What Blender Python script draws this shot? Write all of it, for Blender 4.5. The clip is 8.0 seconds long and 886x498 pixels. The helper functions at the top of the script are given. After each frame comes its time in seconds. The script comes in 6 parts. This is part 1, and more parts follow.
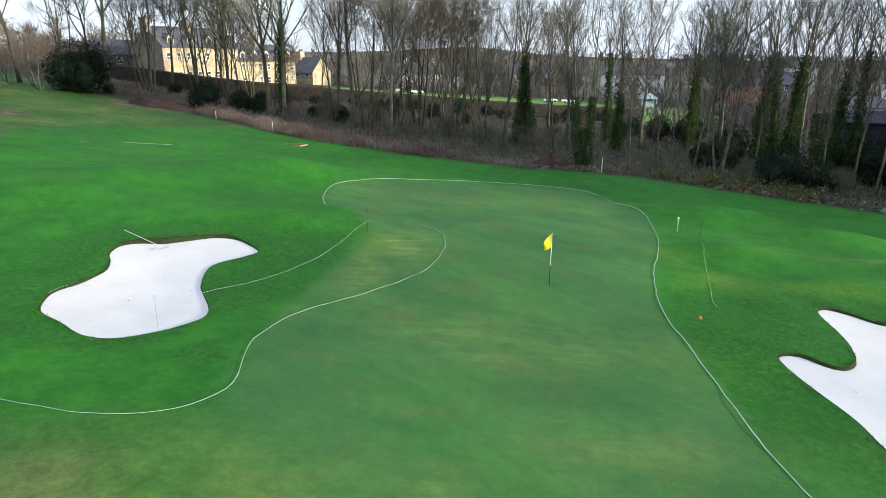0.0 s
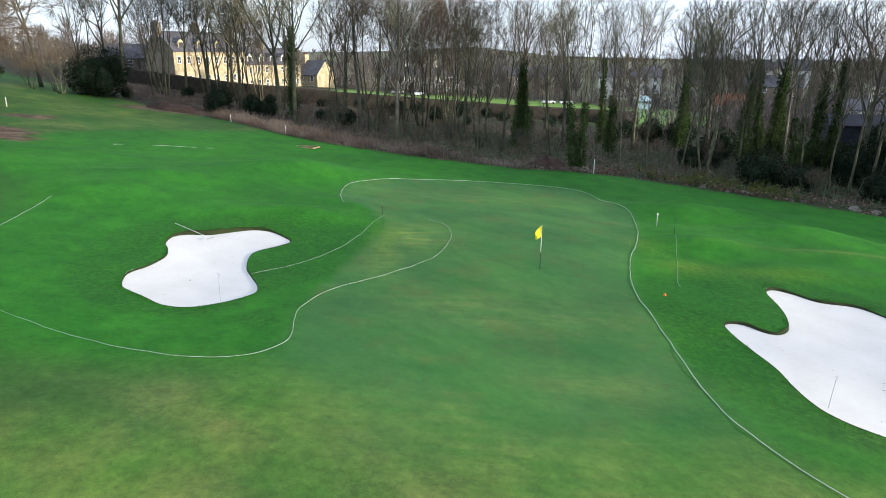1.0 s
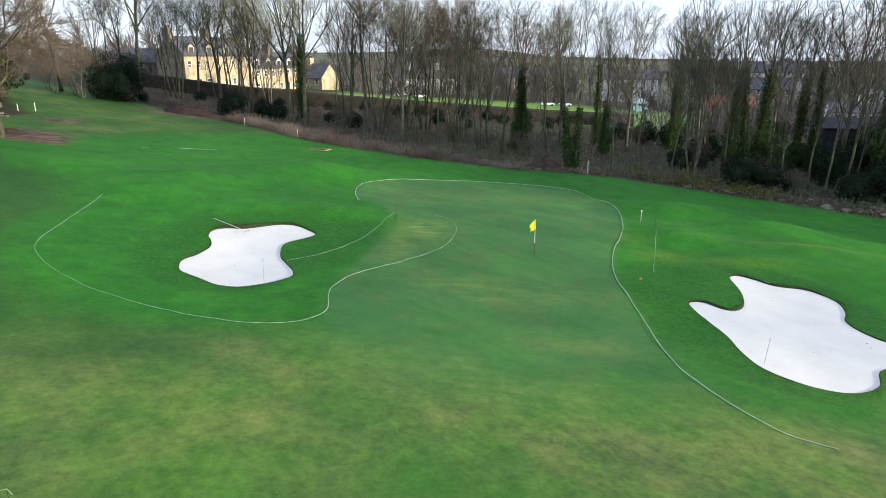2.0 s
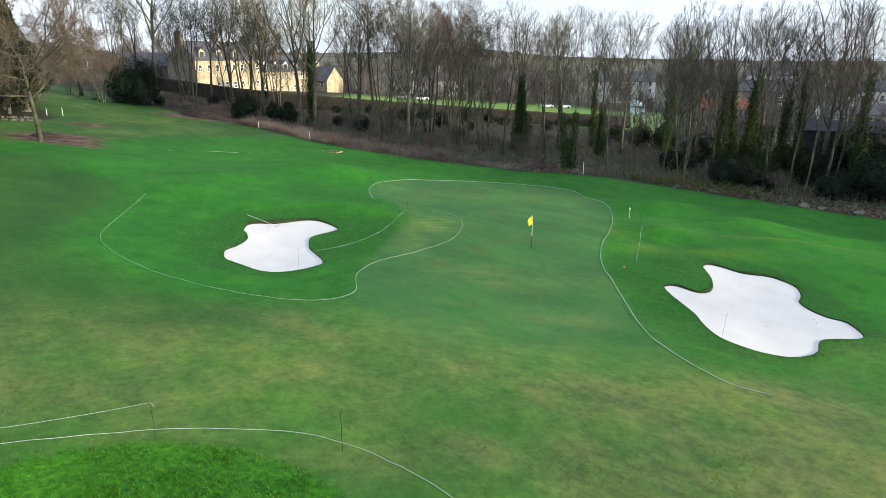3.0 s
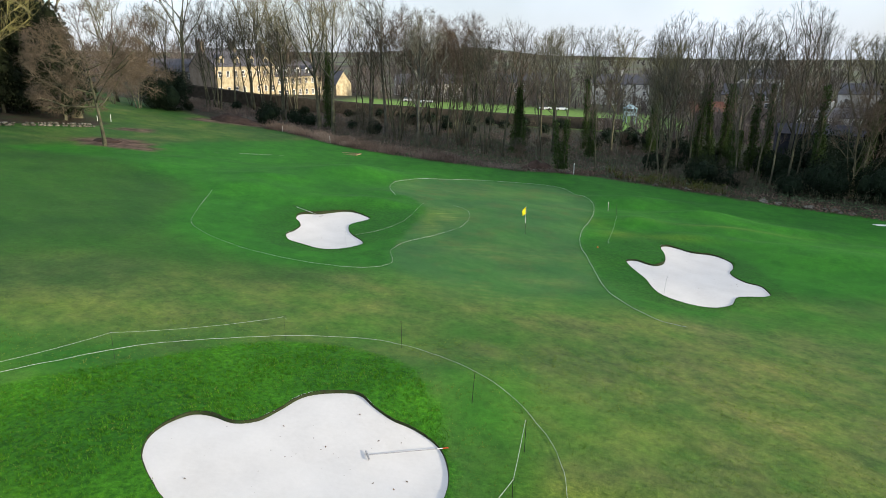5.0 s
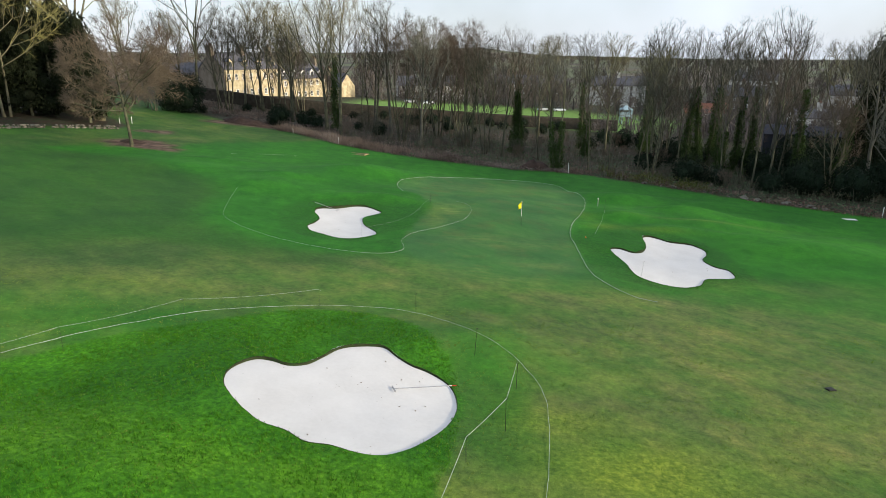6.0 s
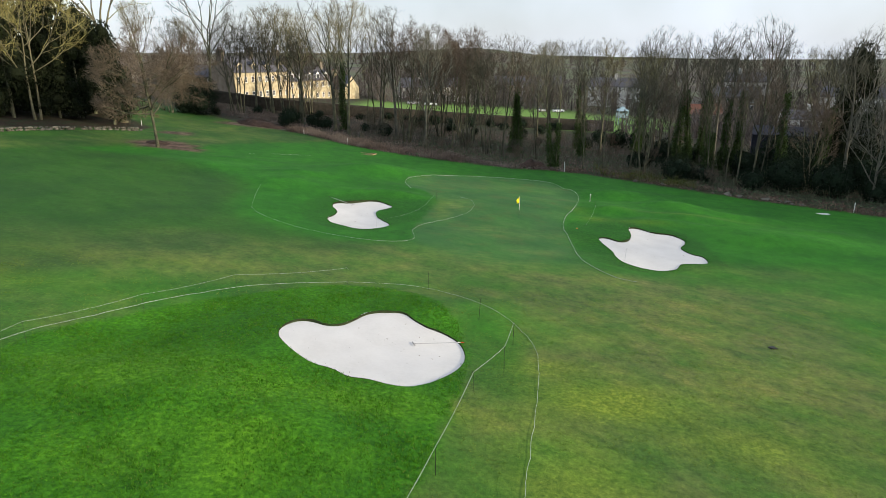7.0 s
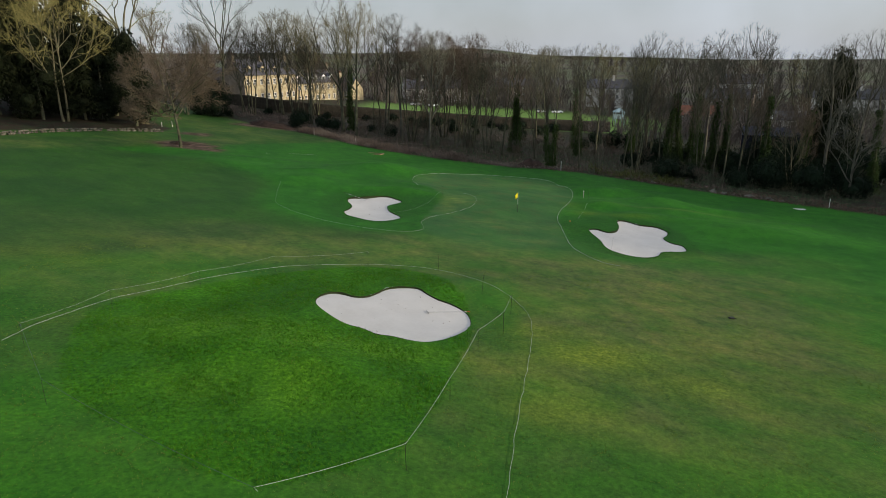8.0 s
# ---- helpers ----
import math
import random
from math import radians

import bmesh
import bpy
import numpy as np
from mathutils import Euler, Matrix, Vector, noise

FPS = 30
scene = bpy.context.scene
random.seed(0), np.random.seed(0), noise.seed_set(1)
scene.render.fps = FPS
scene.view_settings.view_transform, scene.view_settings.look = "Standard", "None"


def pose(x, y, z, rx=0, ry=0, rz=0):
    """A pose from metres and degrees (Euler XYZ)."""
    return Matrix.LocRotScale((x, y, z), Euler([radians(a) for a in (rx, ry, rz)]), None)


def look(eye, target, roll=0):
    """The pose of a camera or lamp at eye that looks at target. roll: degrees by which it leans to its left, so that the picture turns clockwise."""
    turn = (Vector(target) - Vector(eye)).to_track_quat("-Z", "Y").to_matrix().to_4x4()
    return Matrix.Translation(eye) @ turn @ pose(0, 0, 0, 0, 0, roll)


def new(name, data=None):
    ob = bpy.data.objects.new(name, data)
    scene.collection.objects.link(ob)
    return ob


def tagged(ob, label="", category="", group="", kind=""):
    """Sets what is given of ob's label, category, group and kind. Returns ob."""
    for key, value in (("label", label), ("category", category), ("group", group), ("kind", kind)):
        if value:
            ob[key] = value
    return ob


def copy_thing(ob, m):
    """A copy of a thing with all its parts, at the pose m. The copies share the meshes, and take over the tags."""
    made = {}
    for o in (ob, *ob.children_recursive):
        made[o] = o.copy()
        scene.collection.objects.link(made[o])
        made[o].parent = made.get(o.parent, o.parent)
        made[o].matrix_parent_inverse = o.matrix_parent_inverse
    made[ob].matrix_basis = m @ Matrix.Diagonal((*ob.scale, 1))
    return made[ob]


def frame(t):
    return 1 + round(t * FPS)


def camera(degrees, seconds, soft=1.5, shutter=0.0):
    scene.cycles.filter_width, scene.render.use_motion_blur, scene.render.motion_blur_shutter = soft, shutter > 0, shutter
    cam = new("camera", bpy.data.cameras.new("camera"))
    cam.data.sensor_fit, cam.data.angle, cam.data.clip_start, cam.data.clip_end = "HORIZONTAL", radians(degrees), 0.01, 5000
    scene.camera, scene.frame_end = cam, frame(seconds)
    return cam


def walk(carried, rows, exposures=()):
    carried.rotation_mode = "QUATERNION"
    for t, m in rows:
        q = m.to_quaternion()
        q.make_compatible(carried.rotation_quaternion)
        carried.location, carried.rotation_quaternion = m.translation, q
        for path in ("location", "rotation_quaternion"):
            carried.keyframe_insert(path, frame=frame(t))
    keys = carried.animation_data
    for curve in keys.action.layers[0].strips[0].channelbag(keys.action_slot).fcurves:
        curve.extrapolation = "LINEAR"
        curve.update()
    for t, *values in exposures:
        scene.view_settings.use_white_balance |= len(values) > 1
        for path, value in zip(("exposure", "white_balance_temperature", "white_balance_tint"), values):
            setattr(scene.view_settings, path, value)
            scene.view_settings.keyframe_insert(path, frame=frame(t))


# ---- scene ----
cam = camera(70.0, 8.0, soft=0.6)
PATH = [
    (0.0, 0.000, 0.000, 8.600, 73.300, 0.000, 0.000),
    (0.5, -0.178, -2.367, 9.042, 73.293, -0.020, 0.010),
    (1.0, -0.344, -4.722, 9.488, 73.284, -0.020, 0.000),
    (1.5, -0.512, -7.066, 9.921, 73.299, -0.016, 0.005),
    (3.0, -1.226, -14.265, 11.300, 73.315, 0.030, 0.060),
    (3.5, -1.471, -16.732, 11.784, 73.277, 0.025, 0.090),
    (4.0, -1.706, -19.294, 12.273, 73.238, 0.025, 0.103),
    (4.5, -1.946, -21.995, 12.790, 73.204, 0.025, 0.109),
    (6.0, -2.531, -30.584, 14.128, 73.194, 0.075, 0.095),
    (6.5, -2.759, -33.645, 14.563, 73.194, 0.110, 0.111),
    (7.0, -3.030, -36.772, 15.020, 73.184, 0.125, 0.125),
    (7.5, -3.290, -39.928, 15.450, 73.184, 0.130, 0.150),
    (8.0, -3.541, -43.078, 15.888, 73.190, 0.150, 0.172),
]
walk(cam, [(t, pose(*row)) for t, *row in PATH], exposures=[(0.0, 0.06, 5900, 10), (1.5, 0.04, 5950, 10), (3.5, 0.06, 6050, 10), (4.5, -0.11, 6150, 10), (6.5, -0.26, 6300, 10), (7.0, -0.28, 6330, 10), (7.5, -0.37, 6350, 10), (8.0, -0.95, 6400, 10)])

# ---- light ----
SUN_AZ, SUN_EL = -20.0, 10.0          # degrees: azimuth from +x towards +y, and elevation
world = bpy.data.worlds.new("sky")
scene.world = world
world.use_nodes = True
wn, wl = world.node_tree.nodes, world.node_tree.links
wn.clear()
w_out, w_bg, w_sky = wn.new("ShaderNodeOutputWorld"), wn.new("ShaderNodeBackground"), wn.new("ShaderNodeTexSky")
w_sky.sky_type, w_sky.sun_disc = "NISHITA", False
w_sky.sun_elevation, w_sky.sun_rotation = radians(SUN_EL), radians(90 - SUN_AZ)
w_sky.dust_density, w_sky.air_density, w_sky.altitude = 1.5, 1.0, 60
w_mix, w_coord, w_noise, w_ramp = wn.new("ShaderNodeMix"), wn.new("ShaderNodeTexCoord"), wn.new("ShaderNodeTexNoise"), wn.new("ShaderNodeMapRange")
w_mix.data_type = "RGBA"
w_noise.inputs["Scale"].default_value, w_noise.inputs["Detail"].default_value = 2.2, 5
w_ramp.inputs["From Min"].default_value, w_ramp.inputs["From Max"].default_value = 0.35, 0.65
w_ramp.inputs["To Min"].default_value, w_ramp.inputs["To Max"].default_value = 0.45, 0.80
w_mix.inputs[7].default_value = (10.2, 11.0, 12.2, 1)      # thin bright cloud veil
wl.new(w_coord.outputs["Generated"], w_noise.inputs["Vector"])
wl.new(w_noise.outputs["Fac"], w_ramp.inputs["Value"])
wl.new(w_ramp.outputs[0], w_mix.inputs[0])
wl.new(w_sky.outputs[0], w_mix.inputs[6])
wl.new(w_mix.outputs[2], w_bg.inputs[0])
wl.new(w_bg.outputs[0], w_out.inputs[0])
w_bg.inputs[1].default_value = 0.140
sun_data = bpy.data.lights.new("sun", "SUN")
sun_data.energy, sun_data.angle, sun_data.color = 7.0, radians(4.0), (1.0, 0.84, 0.60)
sun_dir = Vector((math.cos(radians(SUN_AZ)) * math.cos(radians(SUN_EL)), math.sin(radians(SUN_AZ)) * math.cos(radians(SUN_EL)), math.sin(radians(SUN_EL))))
sun = new("sun", sun_data)
sun.matrix_world = look(sun_dir * 300, (0, 0, 0))


# ---- materials ----
def material(name, colours, scale=4.0, rough=0.85, bump=0.3, fine=40.0, metal=0.0, island=0.0, objrand=0.0, spec=0.25, depth=0.02):
    """Two or three colours mixed by noise at two scales, with relief; island / objrand: spread of value between pieces."""
    m = bpy.data.materials.new(name)
    m.use_nodes = True
    n, l = m.node_tree.nodes, m.node_tree.links
    b = n["Principled BSDF"]
    b.inputs["Roughness"].default_value, b.inputs["Metallic"].default_value = rough, metal
    b.inputs["Specular IOR Level"].default_value = spec
    co = n.new("ShaderNodeTexCoord")
    big, small = n.new("ShaderNodeTexNoise"), n.new("ShaderNodeTexNoise")
    big.inputs["Scale"].default_value, big.inputs["Detail"].default_value = scale, 6
    small.inputs["Scale"].default_value, small.inputs["Detail"].default_value = fine, 4
    for t in (big, small):
        l.new(co.outputs["Object"], t.inputs["Vector"])
    add = n.new("ShaderNodeMath")
    add.operation = "MULTIPLY_ADD"
    add.inputs[1].default_value = 0.35
    l.new(small.outputs["Fac"], add.inputs[0])
    l.new(big.outputs["Fac"], add.inputs[2])
    ramp = n.new("ShaderNodeValToRGB")
    e = ramp.color_ramp.elements
    e[0].position, e[1].position = 0.45, 0.9
    e[0].color, e[1].color = (*colours[0], 1), (*colours[-1], 1)
    for i, c in enumerate(colours[1:-1]):
        x = e.new(0.45 + 0.45 * (i + 1) / (len(colours) - 1))
        x.color = (*c, 1)
    l.new(add.outputs[0], ramp.inputs[0])
    out = ramp.outputs[0]
    for amount, kind, sock in ((island, "ShaderNodeNewGeometry", "Random Per Island"), (objrand, "ShaderNodeObjectInfo", "Random")):
        if amount:
            g, mr, hsv = n.new(kind), n.new("ShaderNodeMapRange"), n.new("ShaderNodeHueSaturation")
            mr.inputs["To Min"].default_value, mr.inputs["To Max"].default_value = 1 - amount, 1 + amount
            l.new(g.outputs[sock], mr.inputs["Value"])
            l.new(mr.outputs[0], hsv.inputs["Value"])
            l.new(out, hsv.inputs["Color"])
            out = hsv.outputs[0]
    l.new(out, b.inputs["Base Color"])
    if bump:
        bp = n.new("ShaderNodeBump")
        bp.inputs["Strength"].default_value, bp.inputs["Distance"].default_value = bump, depth
        l.new(add.outputs[0], bp.inputs["Height"])
        l.new(bp.outputs[0], b.inputs["Normal"])
    return m


def leafy(name, a, b, rough=0.8, through_light=0.25):
    """Leaves: two greens by piece, with some light through them."""
    m = material(name, (a, b), scale=1.2, rough=rough, bump=0, fine=9, island=0.35, spec=0.12)
    n, l = m.node_tree.nodes, m.node_tree.links
    bsdf = n["Principled BSDF"]
    tr, mx = n.new("ShaderNodeBsdfTranslucent"), n.new("ShaderNodeMixShader")
    mx.inputs[0].default_value = through_light
    l.new(bsdf.inputs["Base Color"].links[0].from_socket, tr.inputs[0])
    l.new(bsdf.outputs[0], mx.inputs[1])
    l.new(tr.outputs[0], mx.inputs[2])
    l.new(mx.outputs[0], n["Material Output"].inputs[0])
    return m


M_SAND = material("white_sand", ((0.525, 0.515, 0.505), (0.57, 0.56, 0.55), (0.605, 0.595, 0.585)), scale=0.5, rough=0.95, bump=0.35, fine=6, depth=0.03)
# soil and turf, darkened so the colour carries the shadow under the lip
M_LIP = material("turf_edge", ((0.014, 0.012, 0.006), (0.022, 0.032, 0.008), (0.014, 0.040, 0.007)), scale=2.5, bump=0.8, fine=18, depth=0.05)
M_CORD = material("weathered_cord", ((0.05, 0.09, 0.08), (0.12, 0.16, 0.15)), scale=1.0, bump=0.4, fine=60)
M_ROPE = material("white_rope", ((0.29, 0.37, 0.30), (0.47, 0.53, 0.46)), scale=1.0, bump=0.4, fine=60)
M_WHITE = material("white_paint", ((0.62, 0.62, 0.60), (0.80, 0.80, 0.78)), scale=3, rough=0.6, bump=0.1)
M_YELLOW = material("yellow_cloth", ((0.75, 0.64, 0.01), (0.88, 0.78, 0.02)), scale=3, rough=0.7, bump=0.1)
M_RED = material("red_paint", ((0.45, 0.03, 0.015), (0.6, 0.05, 0.02)), scale=6, rough=0.5, bump=0.1)
M_ORANGE = material("orange_plastic", ((0.55, 0.14, 0.02), (0.7, 0.2, 0.03)), scale=6, rough=0.5, bump=0.1)
M_DARKMETAL = material("dark_metal", ((0.02, 0.022, 0.02), (0.05, 0.05, 0.045)), scale=6, rough=0.5, metal=0.6, bump=0.1)
M_STEEL = material("grey_steel", ((0.25, 0.25, 0.26), (0.4, 0.4, 0.41)), scale=6, rough=0.45, metal=0.5, bump=0.1)
M_BARK = material("bark", ((0.034, 0.034, 0.025), (0.080, 0.082, 0.054), (0.150, 0.158, 0.092)), scale=0.9, rough=0.95, bump=0.8, fine=9, objrand=0.25, depth=0.05)
M_BARK_PALE = material("pale_bark", ((0.08, 0.07, 0.045), (0.15, 0.14, 0.09), (0.21, 0.21, 0.13)), scale=0.9, rough=0.95, bump=0.8, fine=9, objrand=0.2, depth=0.05)
M_TWIG = material("twigs", ((0.055, 0.056, 0.044), (0.125, 0.123, 0.092)), scale=0.6, rough=0.95, bump=0, fine=5, island=0.25, objrand=0.25)
M_TWIG_RED = material("reddish_twigs", ((0.086, 0.069, 0.053), (0.175, 0.137, 0.103)), scale=0.6, rough=0.95, bump=0, fine=5, island=0.25, objrand=0.2)
# warm sun on the left and middle crowns is put into this paler colour
M_TWIG_PALE = material("pale_twigs", ((0.12, 0.11, 0.062), (0.25, 0.225, 0.125)), scale=0.6, rough=0.95, bump=0, fine=5, island=0.25, objrand=0.2)
# gold of the low sun painted into the twigs of two big trees
M_TWIG_SUNLIT = material("sunlit_twigs", ((0.22, 0.20, 0.075), (0.40, 0.37, 0.15)), scale=0.6, rough=0.95, bump=0, fine=5, island=0.25)
M_BARK_GREY = material("grey_bark", ((0.055, 0.052, 0.044), (0.105, 0.102, 0.082), (0.165, 0.165, 0.12)), scale=0.9, rough=0.95, bump=0.8, fine=9, objrand=0.2, depth=0.05)
M_TWIG_GREY = material("grey_twigs", ((0.10, 0.098, 0.080), (0.175, 0.170, 0.135)), scale=0.6, rough=0.95, bump=0, fine=5, island=0.25, objrand=0.15)
M_IVY = leafy("ivy_leaves", (0.020, 0.042, 0.012), (0.062, 0.100, 0.028))
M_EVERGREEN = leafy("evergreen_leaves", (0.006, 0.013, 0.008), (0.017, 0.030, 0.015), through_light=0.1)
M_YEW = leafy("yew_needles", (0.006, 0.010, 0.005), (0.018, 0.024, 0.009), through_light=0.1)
M_SCRUB = leafy("scrub_leaves", (0.04, 0.06, 0.014), (0.13, 0.14, 0.03))
M_BRAMBLE = material("dead_bramble", ((0.075, 0.056, 0.043), (0.165, 0.125, 0.102), (0.28, 0.235, 0.20)), scale=0.35, rough=0.95, bump=0, fine=4, island=0.35)
M_LITTER = material("dead_leaves", ((0.06, 0.040, 0.028), (0.18, 0.125, 0.092)), scale=0.5, rough=0.95, bump=0, fine=6, island=0.4)
M_SOIL = material("dark_soil", ((0.016, 0.010, 0.007), (0.04, 0.025, 0.019), (0.065, 0.043, 0.033)), scale=1.2, rough=0.95, bump=0.9, fine=12, depth=0.06)


# ---- small mesh tools ----
def mesh_object(name, verts, faces, mat, parent=None, label="", smooth=False):
    me = bpy.data.meshes.new(name)
    me.from_pydata([tuple(v) for v in verts], [], faces)
    if smooth:
        me.polygons.foreach_set("use_smooth", [True] * len(me.polygons))
    for m in (mat if isinstance(mat, (list, tuple)) else (mat,)):
        me.materials.append(m)
    me.update()
    ob = new(name, me)
    if parent is not None:
        ob.parent = parent
    if label:
        ob["label"] = label
    return ob


class Geo:
    """Gathers vertices and faces of one mesh."""

    def __init__(self):
        self.v, self.f = [], []

    def add(self, verts, faces):
        k = len(self.v)
        self.v += [tuple(p) for p in verts]
        self.f += [tuple(i + k for i in f) for f in faces]

    def box(self, x0, x1, y0, y1, z0, z1, m=None):
        p = [Vector((x, y, z)) for z in (z0, z1) for x, y in ((x0, y0), (x1, y0), (x1, y1), (x0, y1))]
        if m is not None:
            p = [m @ q for q in p]
        self.add(p, [(3, 2, 1, 0), (4, 5, 6, 7), (0, 1, 5, 4), (1, 2, 6, 5), (2, 3, 7, 6), (3, 0, 4, 7)])

    def tube(self, pts, radii, sides=5, tip=False):
        """A tube along points; with tip it ends in a point."""
        rings, n = [], len(pts)
        pts = [Vector(p) for p in pts]
        k = len(self.v)
        side = None
        for i in range(n):
            d = (pts[min(i + 1, n - 1)] - pts[max(i - 1, 0)]).normalized()
            if side is None:
                side = d.orthogonal().normalized()
            side = (side - d * side.dot(d)).normalized()
            up = d.cross(side)
            if tip and i == n - 1:
                self.v.append(tuple(pts[i]))
                break
            for s in range(sides):
                a = 2 * math.pi * s / sides
                self.v.append(tuple(pts[i] + (side * math.cos(a) + up * math.sin(a)) * radii[i]))
        for i in range(n - 1):
            for s in range(sides):
                a, b = k + i * sides + s, k + i * sides + (s + 1) % sides
                if tip and i == n - 2:
                    self.f.append((a, b, k + (n - 1) * sides))
                else:
                    self.f.append((a, b, b + sides, a + sides))
        if not tip:
            self.f.append(tuple(k + (n - 1) * sides + s for s in range(sides)))
        self.f.append(tuple(k + s for s in reversed(range(sides))))

    def leaf(self, c, d, w, size):
        """One leaf: a folded quad at c along d with its width along w."""
        self.add([c, c + d * size * 0.5 + w * size * 0.36, c + d * size, c + d * size * 0.5 - w * size * 0.36], [(0, 1, 2, 3)])

    def make(self, name, mat, parent=None, label="", smooth=False):
        return mesh_object(name, self.v, self.f, mat, parent, label, smooth)


def part(name, geo, mat, parent, label="", smooth=False):
    return geo.make(name, mat, parent, label, smooth)


def thing(name, at, label, category, group="", kind="", rz=0.0):
    """An Empty at a thing's base, under which its parts are hung."""
    e = new(name)
    e.empty_display_size = 0.2
    e.matrix_basis = pose(at[0], at[1], at[2], 0, 0, rz)
    return tagged(e, label, category, group, kind)


def smooth_line(pts, step=0.25, closed=False):
    """Catmull-Rom through plan points, at even steps."""
    p = [np.array(q, float) for q in pts]
    n, out = len(p), []
    for i in range(n if closed else n - 1):
        if closed:
            a, b, c, d = p[i - 1], p[i], p[(i + 1) % n], p[(i + 2) % n]
        else:
            a, b, c, d = p[max(i - 1, 0)], p[i], p[i + 1], p[min(i + 2, n - 1)]
        m = max(2, int(np.linalg.norm(c - b) / step))
        for k in range(m):
            t = k / m
            out.append(0.5 * (2 * b + (c - a) * t + (2 * a - 5 * b + 4 * c - d) * t * t + (3 * b - a - 3 * c + d) * t ** 3))
    if not closed:
        out.append(p[-1])
    return np.array(out)


def inside(poly, x, y):
    """Even-odd test for arrays of points."""
    r = np.zeros(np.shape(x), bool)
    px, py = poly[:, 0], poly[:, 1]
    j = len(poly) - 1
    for i in range(len(poly)):
        if py[i] != py[j]:
            r ^= ((py[i] > y) != (py[j] > y)) & (x < (px[j] - px[i]) * (y - py[i]) / (py[j] - py[i]) + px[i])
        j = i
    return r


def distance_to(poly, x, y):
    """Distance from points to the vertices of a fine outline, and the index of the nearest one."""
    best, idx = np.full(np.shape(x), 1e9), np.zeros(np.shape(x), int)
    for i, (a, b) in enumerate(poly):
        dd = (x - a) ** 2 + (y - b) ** 2
        m = dd < best
        best[m], idx[m] = dd[m], i
    return np.sqrt(best), idx


# ---- lie of the land ----
MOUNDS = [(20.0, 44.0, 0.9, 8.0, 2.6), (23.0, 30.5, 0.75, 6.0, 2.0), (-12.0, 49.0, 1.2, 6.0, 3.5), (-21.0, 35.0, 0.75, 5.0, 4.0), (30.0, 24.0, 0.75, 7.0, 3.0), (-33.0, 40.0, 0.75, 8.0, 5.0),
          (-11.0, 32.5, 0.5, 4.5, 2.2), (-18.0, 43.0, 0.75, 6.0, 4.0), (-5.0, -2.0, 0.3, 6.0, 2.5), (24.0, 36.0, 0.75, 5.0, 4.0), (-9.0, -15.0, 0.25, 7.0, 6.0), (-11.5, 22.5, -0.6, 5.5, 7.0),
          (5.0, 31.0, 0.6, 9.0, 11.0), (16.0, 34.0, 0.5, 3.6, 4.0), (12.4, 21.0, 0.25, 2.5, 2.5), (17.5, 26.5, 0.35, 4.0, 2.2), (15.0, 11.0, -0.3, 4.0, 3.0), (-12.5, -9.0, 0.35, 4.0, 4.0),
          (-1.8, -7.0, -0.35, 3.0, 3.0), (-9.0, 37.5, 0.4, 4.0, 3.0),
          (15.6, 31.6, 0.45, 2.4, 1.7), (20.0, 27.6, 0.4, 3.5, 1.2), (26.0, 26.6, 0.4, 4.0, 1.3), (17.5, 42.0, 0.45, 3.5, 1.8), (24.5, 37.5, 0.45, 4.0, 1.6), (31.0, 34.5, 0.4, 4.5, 1.6), (13.6, 24.2, 0.25, 1.5, 2.2),
          (-14.0, 46.0, 0.45, 4.5, 1.7), (-20.5, 39.5, 0.4, 4.0, 1.6), (-8.5, 33.0, 0.3, 3.0, 1.4), (-30.0, 47.0, 0.5, 6.0, 2.2), (36.0, 28.0, 0.4, 5.0, 1.8), (-19.0, -9.0, -0.4, 3.5, 4.5), (-17.5, -13.4, 0.4, 3.6, 1.9), (-13.2, -15.2, 0.4, 3.4, 1.9), (-9.3, -16.6, 0.3, 3.2, 1.8)]


def smoothstep(a, b, x):
    t = np.clip((x - a) / (b - a), 0, 1)
    return t * t * (3 - 2 * t)


def land(x, y):
    """Height of the turf, without bunkers, for arrays or numbers."""
    x, y = np.asarray(x, float), np.asarray(y, float)
    a, b = np.clip(x, -120, 90), np.clip(y, -70, 115)
    z = 0.4546 - 0.08502 * a - 0.03716 * b + 0.000319 * a * a + 0.000018 * a * b + 0.0001551 * b * b
    for mx, my, h, rx, ry in MOUNDS:
        z = z + h * np.exp(-((x - mx) / rx) ** 2 - ((y - my) / ry) ** 2)
    far = smoothstep(150, 420, np.hypot(x, y))
    hills = -3 + 12 * smoothstep(350, 900, y) * (1 - 0.75 * smoothstep(20, 330, x)) + 34 * smoothstep(900, 1900, y + 0.15 * x) * (0.75 + 0.25 * np.sin(x / 340 + 0.6) + 0.12 * np.sin(x / 130)) * (1 - 0.98 * smoothstep(40, 480, x))
    return z * (1 - far) + hills * far


